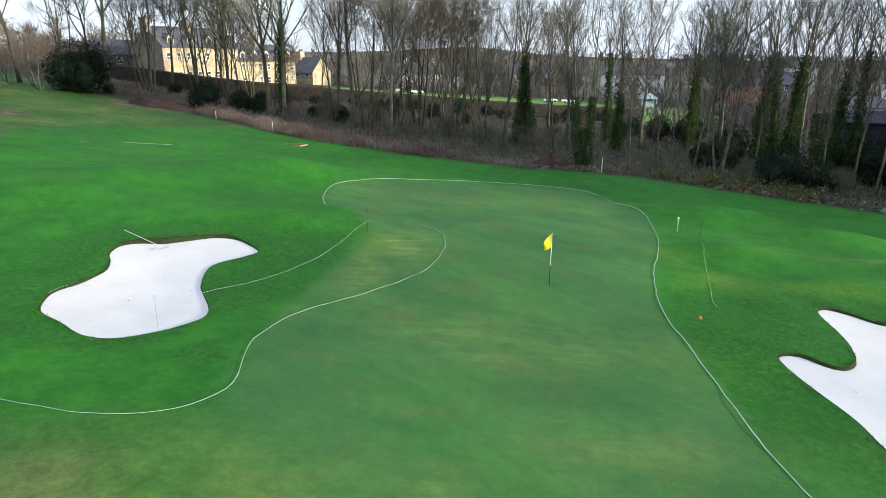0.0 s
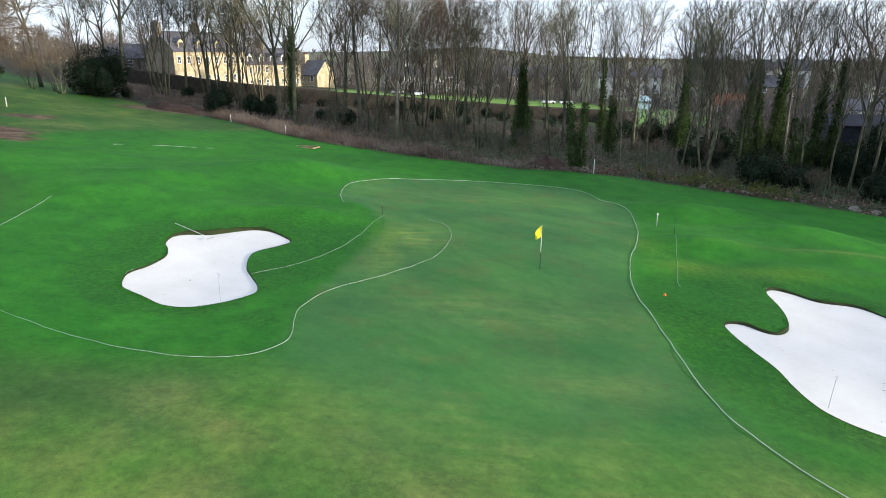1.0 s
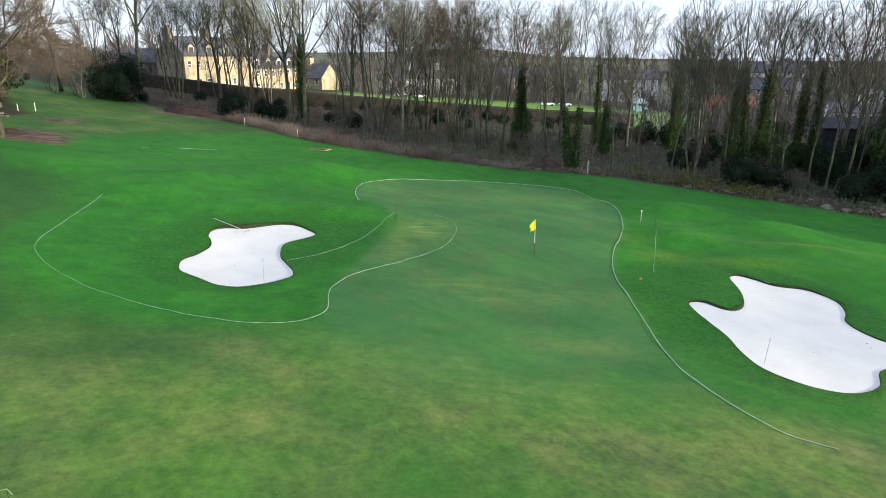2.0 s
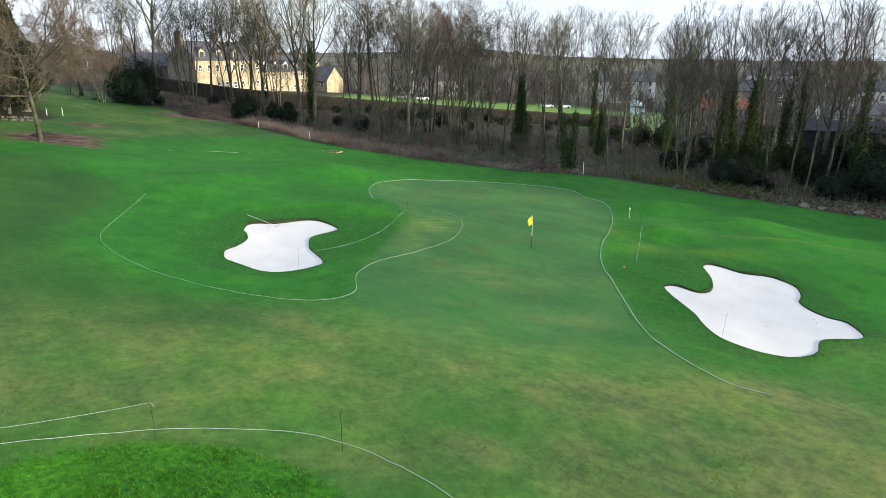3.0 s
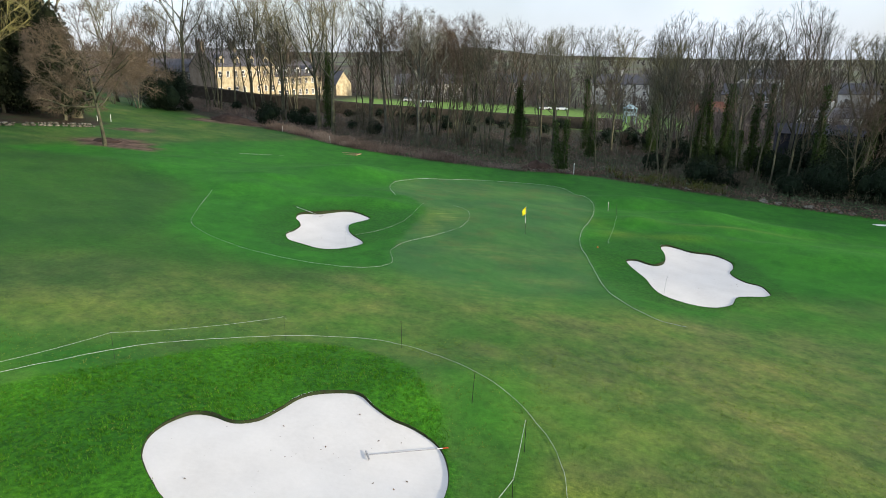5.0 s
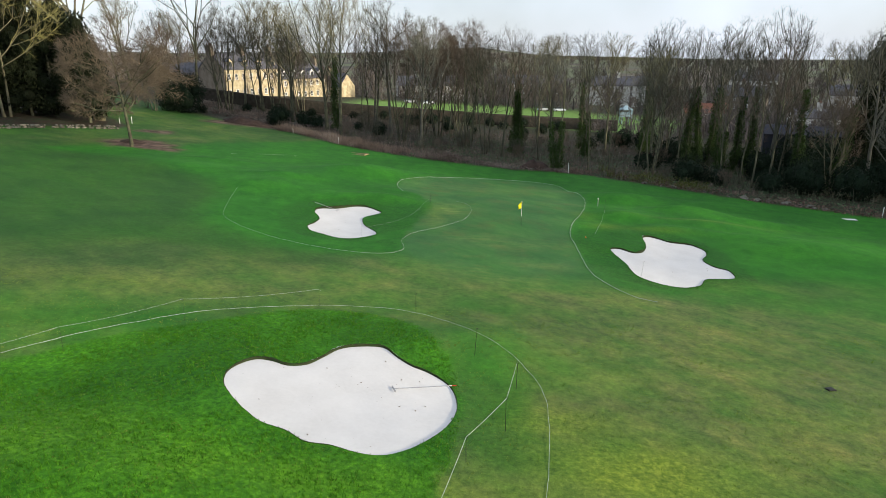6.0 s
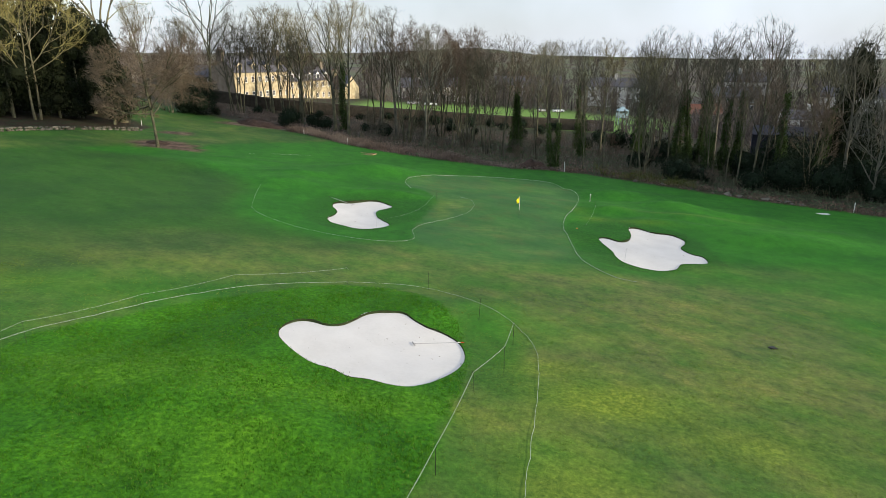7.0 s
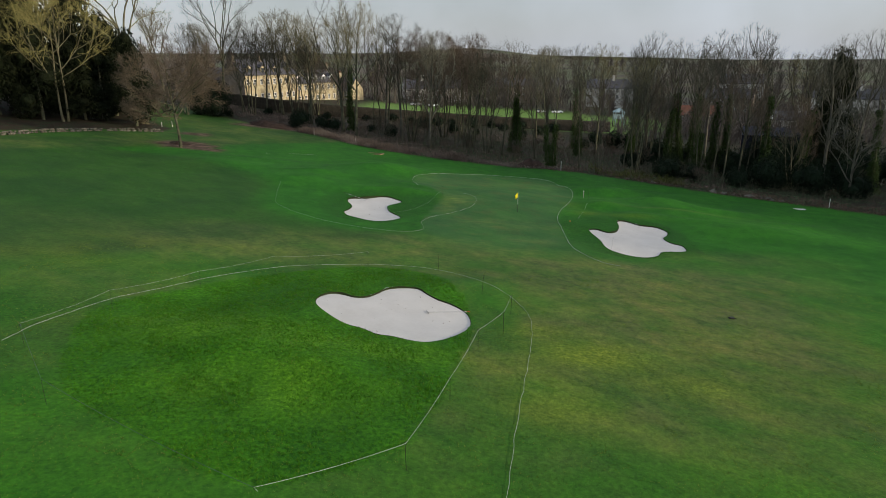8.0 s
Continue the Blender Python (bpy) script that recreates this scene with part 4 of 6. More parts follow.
shrub_rng = random.Random(19)
made = 0
while made < 46:
    x = shrub_rng.uniform(-30, 66)
    y = float(np.interp(x, TREELINE[:, 0], TREELINE[:, 1])) + shrub_rng.uniform(9, 48)
    if y > 128 or noise.noise((x * 0.09, y * 0.09, 2.0)) < -0.1:
        continue
    plant(("shrub", "shrub_b")[made % 2], x, y, shrub_rng.uniform(2.6, 6.5))
    made += 1

plant("shrub_b", 36.2, 62.0, 4.2)
plant("shrub_b", 33.0, 64.5, 3.0)
# lone tree on the course, and the old trees by the low wall
lone = make_tree(31, 16.0, "small round-headed leafless tree in a bare soil patch", radius=8.2, base=0.30, leaders=14, open_angle=76, lift=-0.02, top=0.78, widest=0.40, low=0.8, wob=0.12, girth=0.0135, reach=0.50, spray=6, fine=3, side=1.9, thick=1.15, twig=M_TWIG_RED,
                 name="lone_tree", group="trees on the course")
lone.matrix_basis = pose(-43.1, 51.9, at_ground(-43.1, 51.9) - 0.02)
twin = make_tree(32, 24, "twin-stemmed pale leafless tree catching the sun", stems=2, radius=9.5, base=0.20, leaders=7, open_angle=50, top=0.66, widest=0.45, low=0.8, reach=0.38, bark=M_BARK_PALE, twig=M_TWIG_SUNLIT, name="twin_stemmed_tree", group="trees on the course")
twin.matrix_basis = pose(-67.4, 65.0, at_ground(-67.4, 65.0), 0, 0, 40)
old = make_tree(33, 30, "old gnarled leafless tree with thick twisting limbs", radius=8.0, base=0.44, leaders=4, open_angle=40, wob=0.26, top=0.58, low=0.6, girth=0.020, reach=0.5, depth=4, spray=4, bark=M_BARK_PALE, twig=M_TWIG_SUNLIT,
                name="old_tree", group="trees on the course")
old.matrix_basis = pose(-58.4, 73.8, at_ground(-58.4, 73.8), 0, 0, 200)
backing = make_tree(34, 17, "brown leafless thorn tree by the yews", stems=3, radius=5.6, base=0.16, leaders=4, open_angle=40, widest=0.5, low=0.75, spray=4, side=0.8, twig=M_TWIG_RED, name="thorn_tree", group="trees on the course")
backing.matrix_basis = pose(-59.0, 95.5, at_ground(-59.0, 95.5)) @ Matrix.Diagonal((0.75, 0.75, 0.42, 1))
for x, y, k in ((-64.5, 97.5, 0.6), (-61.8, 98.5, 0.5), (-56.8, 100.5, 0.45), (-67.5, 101.0, 0.6), (-51.0, 101.0, 0.3), (-69.0, 88.0, 0.9), (-62.5, 80.5, 0.75)):
    copy_thing(backing, pose(x, y, at_ground(x, y), 0, 0, x * 37 % 360) @ Matrix.Diagonal((k, k, k, 1)))


# ---- evergreens ----
def make_evergreen(seed, lumps, leaf_count, size, mat, name, label, category="shrub", trunk=0.0, core=0.60):
    """Leafy masses on overlapping lumps (x, y, z, rx, rz), closed inside by a dark uneven core."""
    rng = random.Random(seed)
    root = thing(name, (0, 0, 0), label, category)
    lv, inner = Geo(), Geo()
    weight = [r * r for *_, r, _z in lumps]
    for _ in range(leaf_count):
        x, y, z, r, rz = rng.choices(lumps, weight)[0]
        u = Vector((rng.gauss(0, 1), rng.gauss(0, 1), rng.gauss(0, 1))).normalized()
        k = (0.80 + 0.28 * rng.random()) * (1 + 0.14 * noise.noise(u * 2.3 + Vector((x, y, z))))
        c = Vector((x + u.x * r * k, y + u.y * r * k, max(0.05, z + u.z * rz * k)))
        lv.leaf(c, (u + Vector((rng.uniform(-.9, .9), rng.uniform(-.9, .9), rng.uniform(-.9, .5)))).normalized(), turned(u, math.pi / 2, rng.uniform(0, 6.28)), size * rng.uniform(0.6, 1.4))
    for x, y, z, r, rz in lumps:
        vs, fs, a, b = [], [], 10, 7
        for i in range(b + 1):
            for j in range(a):
                u = Vector((math.sin(math.pi * i / b) * math.cos(6.283 * j / a), math.sin(math.pi * i / b) * math.sin(6.283 * j / a), math.cos(math.pi * i / b)))
                k = core * (1 + 0.2 * noise.noise(u * 2 + Vector((x, y, z))))
                vs.append((x + u.x * r * k, y + u.y * r * k, max(-0.1, z + u.z * rz * k)))
        for i in range(b):
            for j in range(a):
                fs.append((i * a + j, (i + 1) * a + j, (i + 1) * a + (j + 1) % a, i * a + (j + 1) % a))
        inner.add(vs, fs)
    part("foliage", lv, mat, root)
    part("inner_foliage", inner, mat, root)
    if trunk:
        g = Geo()
        g.tube([(0, 0, -0.3), (0.1, 0, trunk * 0.5), (0, 0.1, trunk)], [0.35, 0.28, 0.15], 7)
        part("trunk", g, M_BARK, root)
    return root


def lumps_round(rng, r, h, n):
    return [(0, 0, h * 0.45, r * 0.8, h * 0.5)] + [(math.cos(a) * r * 0.5, math.sin(a) * r * 0.5, h * rng.uniform(0.28, 0.55), r * rng.uniform(0.45, 0.6), h * rng.uniform(0.28, 0.42))
                                                   for a in [6.283 * i / n + rng.random() for i in range(n)]]


e_rng = random.Random(8)
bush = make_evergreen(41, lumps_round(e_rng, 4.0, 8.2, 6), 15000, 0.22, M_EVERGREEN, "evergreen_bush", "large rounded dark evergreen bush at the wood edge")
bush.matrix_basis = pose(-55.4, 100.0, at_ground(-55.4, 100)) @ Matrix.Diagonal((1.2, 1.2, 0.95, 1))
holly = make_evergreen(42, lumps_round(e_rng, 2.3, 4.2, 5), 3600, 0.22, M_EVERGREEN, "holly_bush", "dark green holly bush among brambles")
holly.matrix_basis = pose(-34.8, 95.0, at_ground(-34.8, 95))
for x, y, s in ((-30.5, 97.5, 0.7), (-27.8, 97.0, 0.62), (-15.2, 95.0, 0.6), (-52.0, 101.5, 0.4), (-46.0, 112.0, 0.5), (-20.0, 100.0, 0.45), (-1.5, 112.0, 0.6), (-9.0, 118.0, 0.7), (42.0, 92.0, 1.0), (52.0, 84.0, 1.0), (40.0, 104.0, 1.1), (30.8, 75.0, 0.75),
                (33.8, 75.5, 0.85), (47.0, 68.0, 0.85), (27.5, 101, 0.7), (35.5, 105, 0.9), (38.5, 87, 0.9), (35.5, 79, 0.7), (43.0, 84, 0.9), (50.0, 77, 1.0), (33.0, 112.0, 0.8), (-17.0, 126.0, 0.6), (-12.5, 128.5, 0.45), (-5.5, 127.0, 0.7), (-2.0, 130.0, 0.5), (3.5, 129.0, 0.75), (9.0, 132.0, 0.55), (12.0, 127.0, 0.6), (17.0, 133.0, 0.8), (21.0, 124.0, 0.6), (26.0, 131.0, 0.8), (-24.0, 122.0, 0.5), (-33.0, 118.0, 0.5), (4.0, 112.0, 0.45), (15.0, 112.0, 0.55)):
    copy_thing(holly, pose(x, y, at_ground(x, y), 0, 0, e_rng.uniform(0, 360)) @ Matrix.Diagonal((s, s, s * e_rng.uniform(0.85, 1.1), 1)))
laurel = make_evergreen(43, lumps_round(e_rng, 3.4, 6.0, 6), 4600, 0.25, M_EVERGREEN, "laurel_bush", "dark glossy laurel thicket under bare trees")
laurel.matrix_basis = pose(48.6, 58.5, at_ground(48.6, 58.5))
# those past x = 76 stand out of view, added to block light
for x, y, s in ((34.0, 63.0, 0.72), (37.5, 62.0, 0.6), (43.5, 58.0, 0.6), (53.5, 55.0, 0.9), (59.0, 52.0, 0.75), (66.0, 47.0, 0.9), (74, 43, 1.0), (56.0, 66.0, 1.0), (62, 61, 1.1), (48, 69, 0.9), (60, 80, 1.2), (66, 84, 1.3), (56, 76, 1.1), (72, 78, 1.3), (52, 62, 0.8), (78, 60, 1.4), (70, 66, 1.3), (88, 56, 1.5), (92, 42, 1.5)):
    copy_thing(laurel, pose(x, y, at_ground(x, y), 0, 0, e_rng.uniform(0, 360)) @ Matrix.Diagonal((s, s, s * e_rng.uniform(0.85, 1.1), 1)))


def yew_lumps(rng, r, h):
    out = []
    for k in range(22):
        f = (k + rng.random()) / 22
        a, q = rng.uniform(0, 6.283), r * (0.75 - 0.5 * f) * rng.uniform(0.5, 1)
        out.append((math.cos(a) * q, math.sin(a) * q, h * (0.12 + 0.8 * f), r * rng.uniform(0.30, 0.45) * (1.15 - 0.5 * f), h * rng.uniform(0.08, 0.13)))
    return out


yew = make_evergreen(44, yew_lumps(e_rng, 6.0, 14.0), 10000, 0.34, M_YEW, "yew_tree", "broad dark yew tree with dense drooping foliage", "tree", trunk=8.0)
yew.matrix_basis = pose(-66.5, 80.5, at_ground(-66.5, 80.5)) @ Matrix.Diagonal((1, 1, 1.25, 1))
# right-hand row, x 73 to 116, is unseen, added to shade the grass
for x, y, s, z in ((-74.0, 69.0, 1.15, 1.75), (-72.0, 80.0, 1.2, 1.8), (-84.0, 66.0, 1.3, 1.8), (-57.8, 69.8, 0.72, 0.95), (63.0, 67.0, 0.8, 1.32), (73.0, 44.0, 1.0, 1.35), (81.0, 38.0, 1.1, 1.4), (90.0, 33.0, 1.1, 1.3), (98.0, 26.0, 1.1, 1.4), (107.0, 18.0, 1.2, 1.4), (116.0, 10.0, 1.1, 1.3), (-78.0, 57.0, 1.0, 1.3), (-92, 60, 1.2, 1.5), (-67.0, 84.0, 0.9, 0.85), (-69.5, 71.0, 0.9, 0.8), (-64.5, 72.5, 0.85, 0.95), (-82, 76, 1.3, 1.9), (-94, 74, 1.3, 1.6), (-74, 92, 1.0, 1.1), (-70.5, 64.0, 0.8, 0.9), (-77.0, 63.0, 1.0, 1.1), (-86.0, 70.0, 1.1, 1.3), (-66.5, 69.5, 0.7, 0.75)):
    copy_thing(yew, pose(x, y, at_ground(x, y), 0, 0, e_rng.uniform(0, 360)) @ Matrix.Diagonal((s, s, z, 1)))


# ---- undergrowth ----
def undergrowth(name, label, seed, count, x0, x1, d0, d1, mat, hgt, leaf, stem_share, spacing=None):
    rng = random.Random(seed)
    g = Geo()
    made = 0
    while made < count:
        x = rng.uniform(x0, x1)
        d = rng.uniform(d0, d1)
        y = float(np.interp(x, TREELINE[:, 0], TREELINE[:, 1])) + d / 0.88
        if noise.noise((x * 0.22, y * 0.22, seed)) < -0.12 and rng.random() < 0.8:
            continue
        made += 1
        z = float(land(x, y))
        h = hgt * rng.uniform(0.4, 1.25) * (1 + 0.6 * noise.noise((x * 0.3, y * 0.3, 4.0)))
        b = Vector((x, y, z - 0.05))
        a = rng.uniform(0, 6.283)
        o = Vector((math.cos(a), math.sin(a), 0))
        if rng.random() < stem_share:
            k = rng.uniform(0.2, 0.9) * h
            g.tube([b, b + o * k * 0.4 + Vector((0, 0, h * 0.8)), b + o * k * 1.3 + Vector((0, 0, h * rng.uniform(0.5, 1.1)))], [0.022, 0.016, 0.006], 3, tip=True)
        else:
            c = b + Vector((0, 0, h * rng.random()))
            g.leaf(c, (o + Vector((0, 0, rng.uniform(-0.4, 0.6)))).normalized(), Vector((-o.y, o.x, rng.uniform(-0.5, 0.5))).normalized(), leaf * rng.uniform(0.6, 1.5))
    return tagged(g.make(name, mat), label, "undergrowth", kind="stuff")


M_GROUNDIVY = leafy("ground_ivy_leaves", (0.04, 0.075, 0.035), (0.11, 0.16, 0.085))
undergrowth("bramble_edge", "tangle of dead brown brambles along the wood edge", 61, 8000, -33, 16, -0.6, 4.0, M_BRAMBLE, 0.6, 0.20, 0.5)
undergrowth("low_bramble", "low dark brambles and dead leaves at the foot of the wood", 68, 7000, 14, 80, -0.8, 5.0, M_LITTER, 0.4, 0.24, 0.25)
undergrowth("tall_dead_stalks", "pale dead willowherb stalks at the wood edge", 62, 4200, -34, 0, 0.0, 5.5, M_BRAMBLE, 1.1, 0.15, 0.85)
undergrowth("bracken", "dead brown bracken under the trees", 67, 6000, -66, -34, 5.0, 18.0, M_BRAMBLE, 0.8, 0.22, 0.5)
undergrowth("leaf_litter", "fallen brown leaves and twigs on the wood floor", 63, 22000, -50, 80, 3.0, 50.0, M_LITTER, 0.22, 0.30, 0.25)
undergrowth("wood_floor_ivy", "low ivy and bramble leaves on the wood floor", 64, 26000, -8, 75, 0.6, 34.0, M_GROUNDIVY, 0.5, 0.24, 0.05)
undergrowth("wood_bracken", "faded pink-brown bracken between the trunks", 69, 11000, -30, 40, 3.0, 46.0, M_BRAMBLE, 0.75, 0.22, 0.55)
undergrowth("scrub", "yellow-green scrub leaves under the trees", 65, 1800, 22, 34, 1.0, 7.0, M_SCRUB, 1.1, 0.22, 0.2)
undergrowth("thicket", "brown leafless thicket between the trunks", 66, 6000, -22, 80, 6.0, 60.0, M_BARK, 1.8, 0.1, 0.95)


# ---- flag, ropes, stakes, rakes ----
def build_flag():
    x, y = 4.38, 24.55
    root = thing("golf_flag", (x, y, at_ground(x, y)), "yellow golf flag on a white flagstick in the hole", "flag")
    g = Geo()
    g.tube([(0, 0, 0.0), (0, 0, 0.85)], [0.014, 0.014], 8)
    part("lower_stick", g, M_DARKMETAL, root, "dark lower end of the stick")
    g = Geo()
    g.tube([(0, 0, 0.85), (0.01, 0, 2.2)], [0.017, 0.012], 8)
    part("flagstick", g, M_WHITE, root)
    g = Geo()
    n, m = 9, 5
    for side in (-0.004, 0.004):
        k = len(g.v)
        for i in range(n):
            for j in range(m):
                u, v = i / (n - 1), j / (m - 1)
                g.v.append((-0.02 - 0.30 * u + 0.06 * v, side + 0.05 * math.sin(u * 5 + v * 2) * u, 2.18 - 0.52 * v * (1 - 0.25 * u) - 0.34 * u))
        for i in range(n - 1):
            for j in range(m - 1):
                q = (k + i * m + j, k + (i + 1) * m + j, k + (i + 1) * m + j + 1, k + i * m + j + 1)
                g.f.append(q if side > 0 else q[::-1])
    part("flag_cloth", g, M_YELLOW, root, "hanging yellow cloth", smooth=True)
    g = Geo()
    g.tube([(0, 0, -0.1), (0, 0, 0.004)], [0.06, 0.054], 14)
    part("hole_cup", g, M_DARKMETAL, root)


build_flag()


def build_rope(pts, label, r=0.012, lift=0.025):
    line = smooth_line(pts, 0.35)
    line = line + np.array([(0.07 * noise.noise((a * 0.8, b * 0.8, 3)) + 0.03 * noise.noise((a * 2.6, b * 2.6, 3)), 0.07 * noise.noise((a * 0.8, b * 0.8, 9)) + 0.03 * noise.noise((a * 2.6, b * 2.6, 9))) for a, b in line])
    c = line[len(line) // 2]
    base = at_ground(*c)
    z = turf(line[:, 0], line[:, 1])
    g = Geo()
    g.tube([(a - c[0], b - c[1], h + lift + 0.022 * noise.noise((a * 1.3, b * 1.3, 0)) - base) for (a, b), h in zip(line, z)], [r] * len(line), 5)
    ob = part("boundary_rope", g, M_ROPE, None)
    ob.location = (c[0], c[1], base)
    return tagged(ob, label, "rope", "ropes laid round the green")


build_rope([(-23.11, 31.47), (-22.67, 28.24), (-21.72, 23.56), (-21.04, 20.98), (-19.95, 19.18), (-18.26, 17.46), (-16.02, 15.83), (-13.44, 14.5), (-10.82, 13.53), (-8.44, 13.06), (-6.79, 13.34), (-5.77, 14.33), (-5.62, 15.58), (-5.86, 18.17), (-5.14, 20.36), (-3.14, 22.44), (-1.31, 24.66), (-0.29, 27.0), (0.13, 30.15), (-0.29, 32.59), (-1.28, 33.83)], "white rope curving round the bunker onto the green", 0.0070)
build_rope([(-7.02, 36.96), (-7.32, 37.86), (-7.92, 41.6), (-7.78, 44.5), (-6.38, 46.52), (-3.04, 50.25), (1.28, 52.4), (5.74, 53.1), (9.52, 53.02), (12.38, 51.41), (13.1, 45.04), (13.64, 41.42), (13.0, 37.62), (11.59, 32.6), (10.01, 28.45), (8.99, 25.12), (8.44, 22.41), (8.27, 19.3), (8.13, 16.2), (7.98, 13.61), (8.14, 11.26), (8.67, 9.62), (9.38, 8.11), (10.01, 7.26), (10.98, 6.78)], "white rope marking the edge of the putting green", 0.0135)
build_rope([(-24.17, -16.25), (-23.92, -14.16), (-23.37, -12.21), (-22.52, -9.25), (-21.0, -6.86), (-19.14, -4.49), (-16.85, -2.45), (-14.25, -0.5), (-11.25, 0.76), (-8.05, 1.66), (-4.68, 1.64), (-1.79, -0.06), (0.25, -2.45), (1.2, -4.48), (1.69, -6.69), (1.47, -9.42), (0.87, -12.85), (-0.05, -17.43), (-0.72, -20.88), (-1.22, -23.6), (-1.48, -24.96), (-1.88, -27.46)], "white rope sweeping round the rough of the bunker", 0.0085, 0.035)
build_rope([(-9.29, 22.63), (-8.1, 23.55), (-6.76, 24.94), (-5.47, 27.62), (-4.69, 31.07), (-4.1, 34.53)], "thin rope from the bunker to the green", 0.0045)
build_rope([(14.1, 33.2), (12.9, 29.5), (11.6, 25.8), (11.05, 24.2), (10.9, 23.5)], "thin rope lying on the mound by the green", 0.006)


def build_stake(x, y, h, label, mat, lean=(0, 0), r=0.013):
    root = thing("rope_stake", (x, y, at_ground(x, y)), label, "stake", "stakes along the ropes")
    g = Geo()
    g.tube([(0, 0, -0.1), (lean[0] * 0.5, lean[1] * 0.5, h * 0.5), (lean[0], lean[1], h)], [r, r, r * 0.8], 6)
    part("shaft", g, mat, root)
    g = Geo()
    loop = [(lean[0] + 0.05 * math.cos(a), lean[1], h + 0.045 + 0.05 * math.sin(a)) for a in np.linspace(-1.57, 4.4, 10)]
    g.tube(loop, [r * 0.7] * 10, 5)
    part("loop", g, mat, root)
    return root


def build_strung_rope(tops, label, mat, r=0.008):
    # rope hung from stake to stake, sagging a little between them
    c = tops[0]
    base = at_ground(c[0], c[1])
    pts = []
    for (x0, y0, h0), (x1, y1, h1) in zip(tops[:-1], tops[1:]):
        z0, z1, span = at_ground(x0, y0) + h0, at_ground(x1, y1) + h1, math.hypot(x1 - x0, y1 - y0)
        for q in np.linspace(0, 1, 14)[:-1]:
            pts.append((x0 + (x1 - x0) * q - c[0], y0 + (y1 - y0) * q - c[1], z0 + (z1 - z0) * q - 0.018 * span * 4 * q * (1 - q) * min(1.0, span / 5) - base))
    x, y, h = tops[-1]
    pts += [(x - c[0], y - c[1], at_ground(x, y) + h - base), (x - c[0] + 0.12, y - c[1] - 0.05, at_ground(x, y) + h - 0.1 - base)]
    g = Geo()
    g.tube(pts, [r] * len(pts), 5)
    ob = part("strung_rope", g, mat, None)
    ob.location = (c[0], c[1], base)
    return tagged(ob, label, "rope", "ropes strung between stakes")


FENCE_A = [(-22.95, -16.5, 1.12), (-21.8, -10.85, 1.12), (-18.8, -6.0, 1.12), (-15.15, -2.15, 1.12), (-9.2, 1.0, 1.1)]
FENCE_B = [(0.56, -6.23, 1.24), (-0.25, -9.92, 1.36), (-1.81, -12.39, 1.0), (-3.35, -18.6, 1.1), (-4.94, -23.87, 1.1), (-9.33, -26.9, 1.1)]
FENCE_C = [(-9.33, -26.9, 1.1), (-19.0, -21.4, 1.1), (-22.95, -16.5, 1.12)]
build_strung_rope(FENCE_A, "pale blue-white rope sagging between stakes on the fairway", M_ROPE, 0.005)
build_strung_rope(FENCE_B, "white rope strung between thin stakes by the bunker", M_ROPE)
build_strung_rope(FENCE_C, "dull weathered cord strung over the long grass", M_CORD, 0.007)
for x, y, h in FENCE_A + FENCE_B[:-1] + FENCE_C[:2] + [(-4.05, 1.03, 1.26), (-1.11, -3.54, 1.34), (-3.9, 31.7, 1.1), (14.1, 33.4, 1.1)]:
    build_stake(x, y, h - 0.05, "thin dark metal rope stake in the turf", M_DARKMETAL, (0.06 * noise.noise((x, y, 1)) + (0.1 if x == -1.11 else 0.0), 0.0), 0.006 if x < -8 else 0.010)
for x, y, h in ((-9.22, 18.86, 1.05), (11.82, 12.97, 0.98)):
    build_stake(x, y, h, "thin grey stake standing upright in the sand", M_STEEL, (0.08 if x > 0 else 0.03, 0.0), 0.008)


def build_rake(x, y, x1, y1, grip_red):
    # a bunker rake lying from its head to the end of its handle
    root = thing("bunker_rake", (x, y, 0), "white-handled bunker rake lying from the sand onto grass" if not grip_red else "bunker rake with a red and white handle end in sand", "rake", "bunker rakes")
    z, z1, n = at_ground(x, y) + (-0.06 if grip_red else 0.03), at_ground(x1, y1) + (0.03 if grip_red else 0.22), math.hypot(x1 - x, y1 - y)
    root.matrix_basis = pose(x, y, z, 0, math.degrees(math.atan2(z - z1, n)), math.degrees(math.atan2(y1 - y, x1 - x)))
    g = Geo()
    g.tube([(0, 0, 0.05), (n - 0.4, 0, 0.03)], [0.013, 0.013], 6)
    part("handle", g, M_STEEL if grip_red else M_WHITE, root)
    if grip_red:
        g = Geo()
        g.tube([(n - 0.4, 0, 0.03), (n - 0.2, 0, 0.03)], [0.018, 0.018], 6)
        part("band", g, M_WHITE, root, "white band")
    g = Geo()
    g.tube([(n - (0.2 if grip_red else 0.4), 0, 0.03), (n, 0, 0.03)], [0.018, 0.018], 6)
    part("grip", g, M_RED if grip_red else M_DARKMETAL, root)
    g = Geo()
    g.box(-0.02, 0.02, -0.24, 0.24, 0.04, 0.07)
    part("head", g, M_STEEL, root)
    for k in range(9):
        g = Geo()
        g.tube([(0, -0.22 + k * 0.055, 0.05), (-0.02, -0.22 + k * 0.055, -0.03)], [0.008, 0.004], 5)
        part("tine", g, M_STEEL, root)
    return root


build_rake(-4.63, -7.18, -2.0, -6.22, True)
build_rake(-12.55, 27.25, -15.3, 28.85, False)


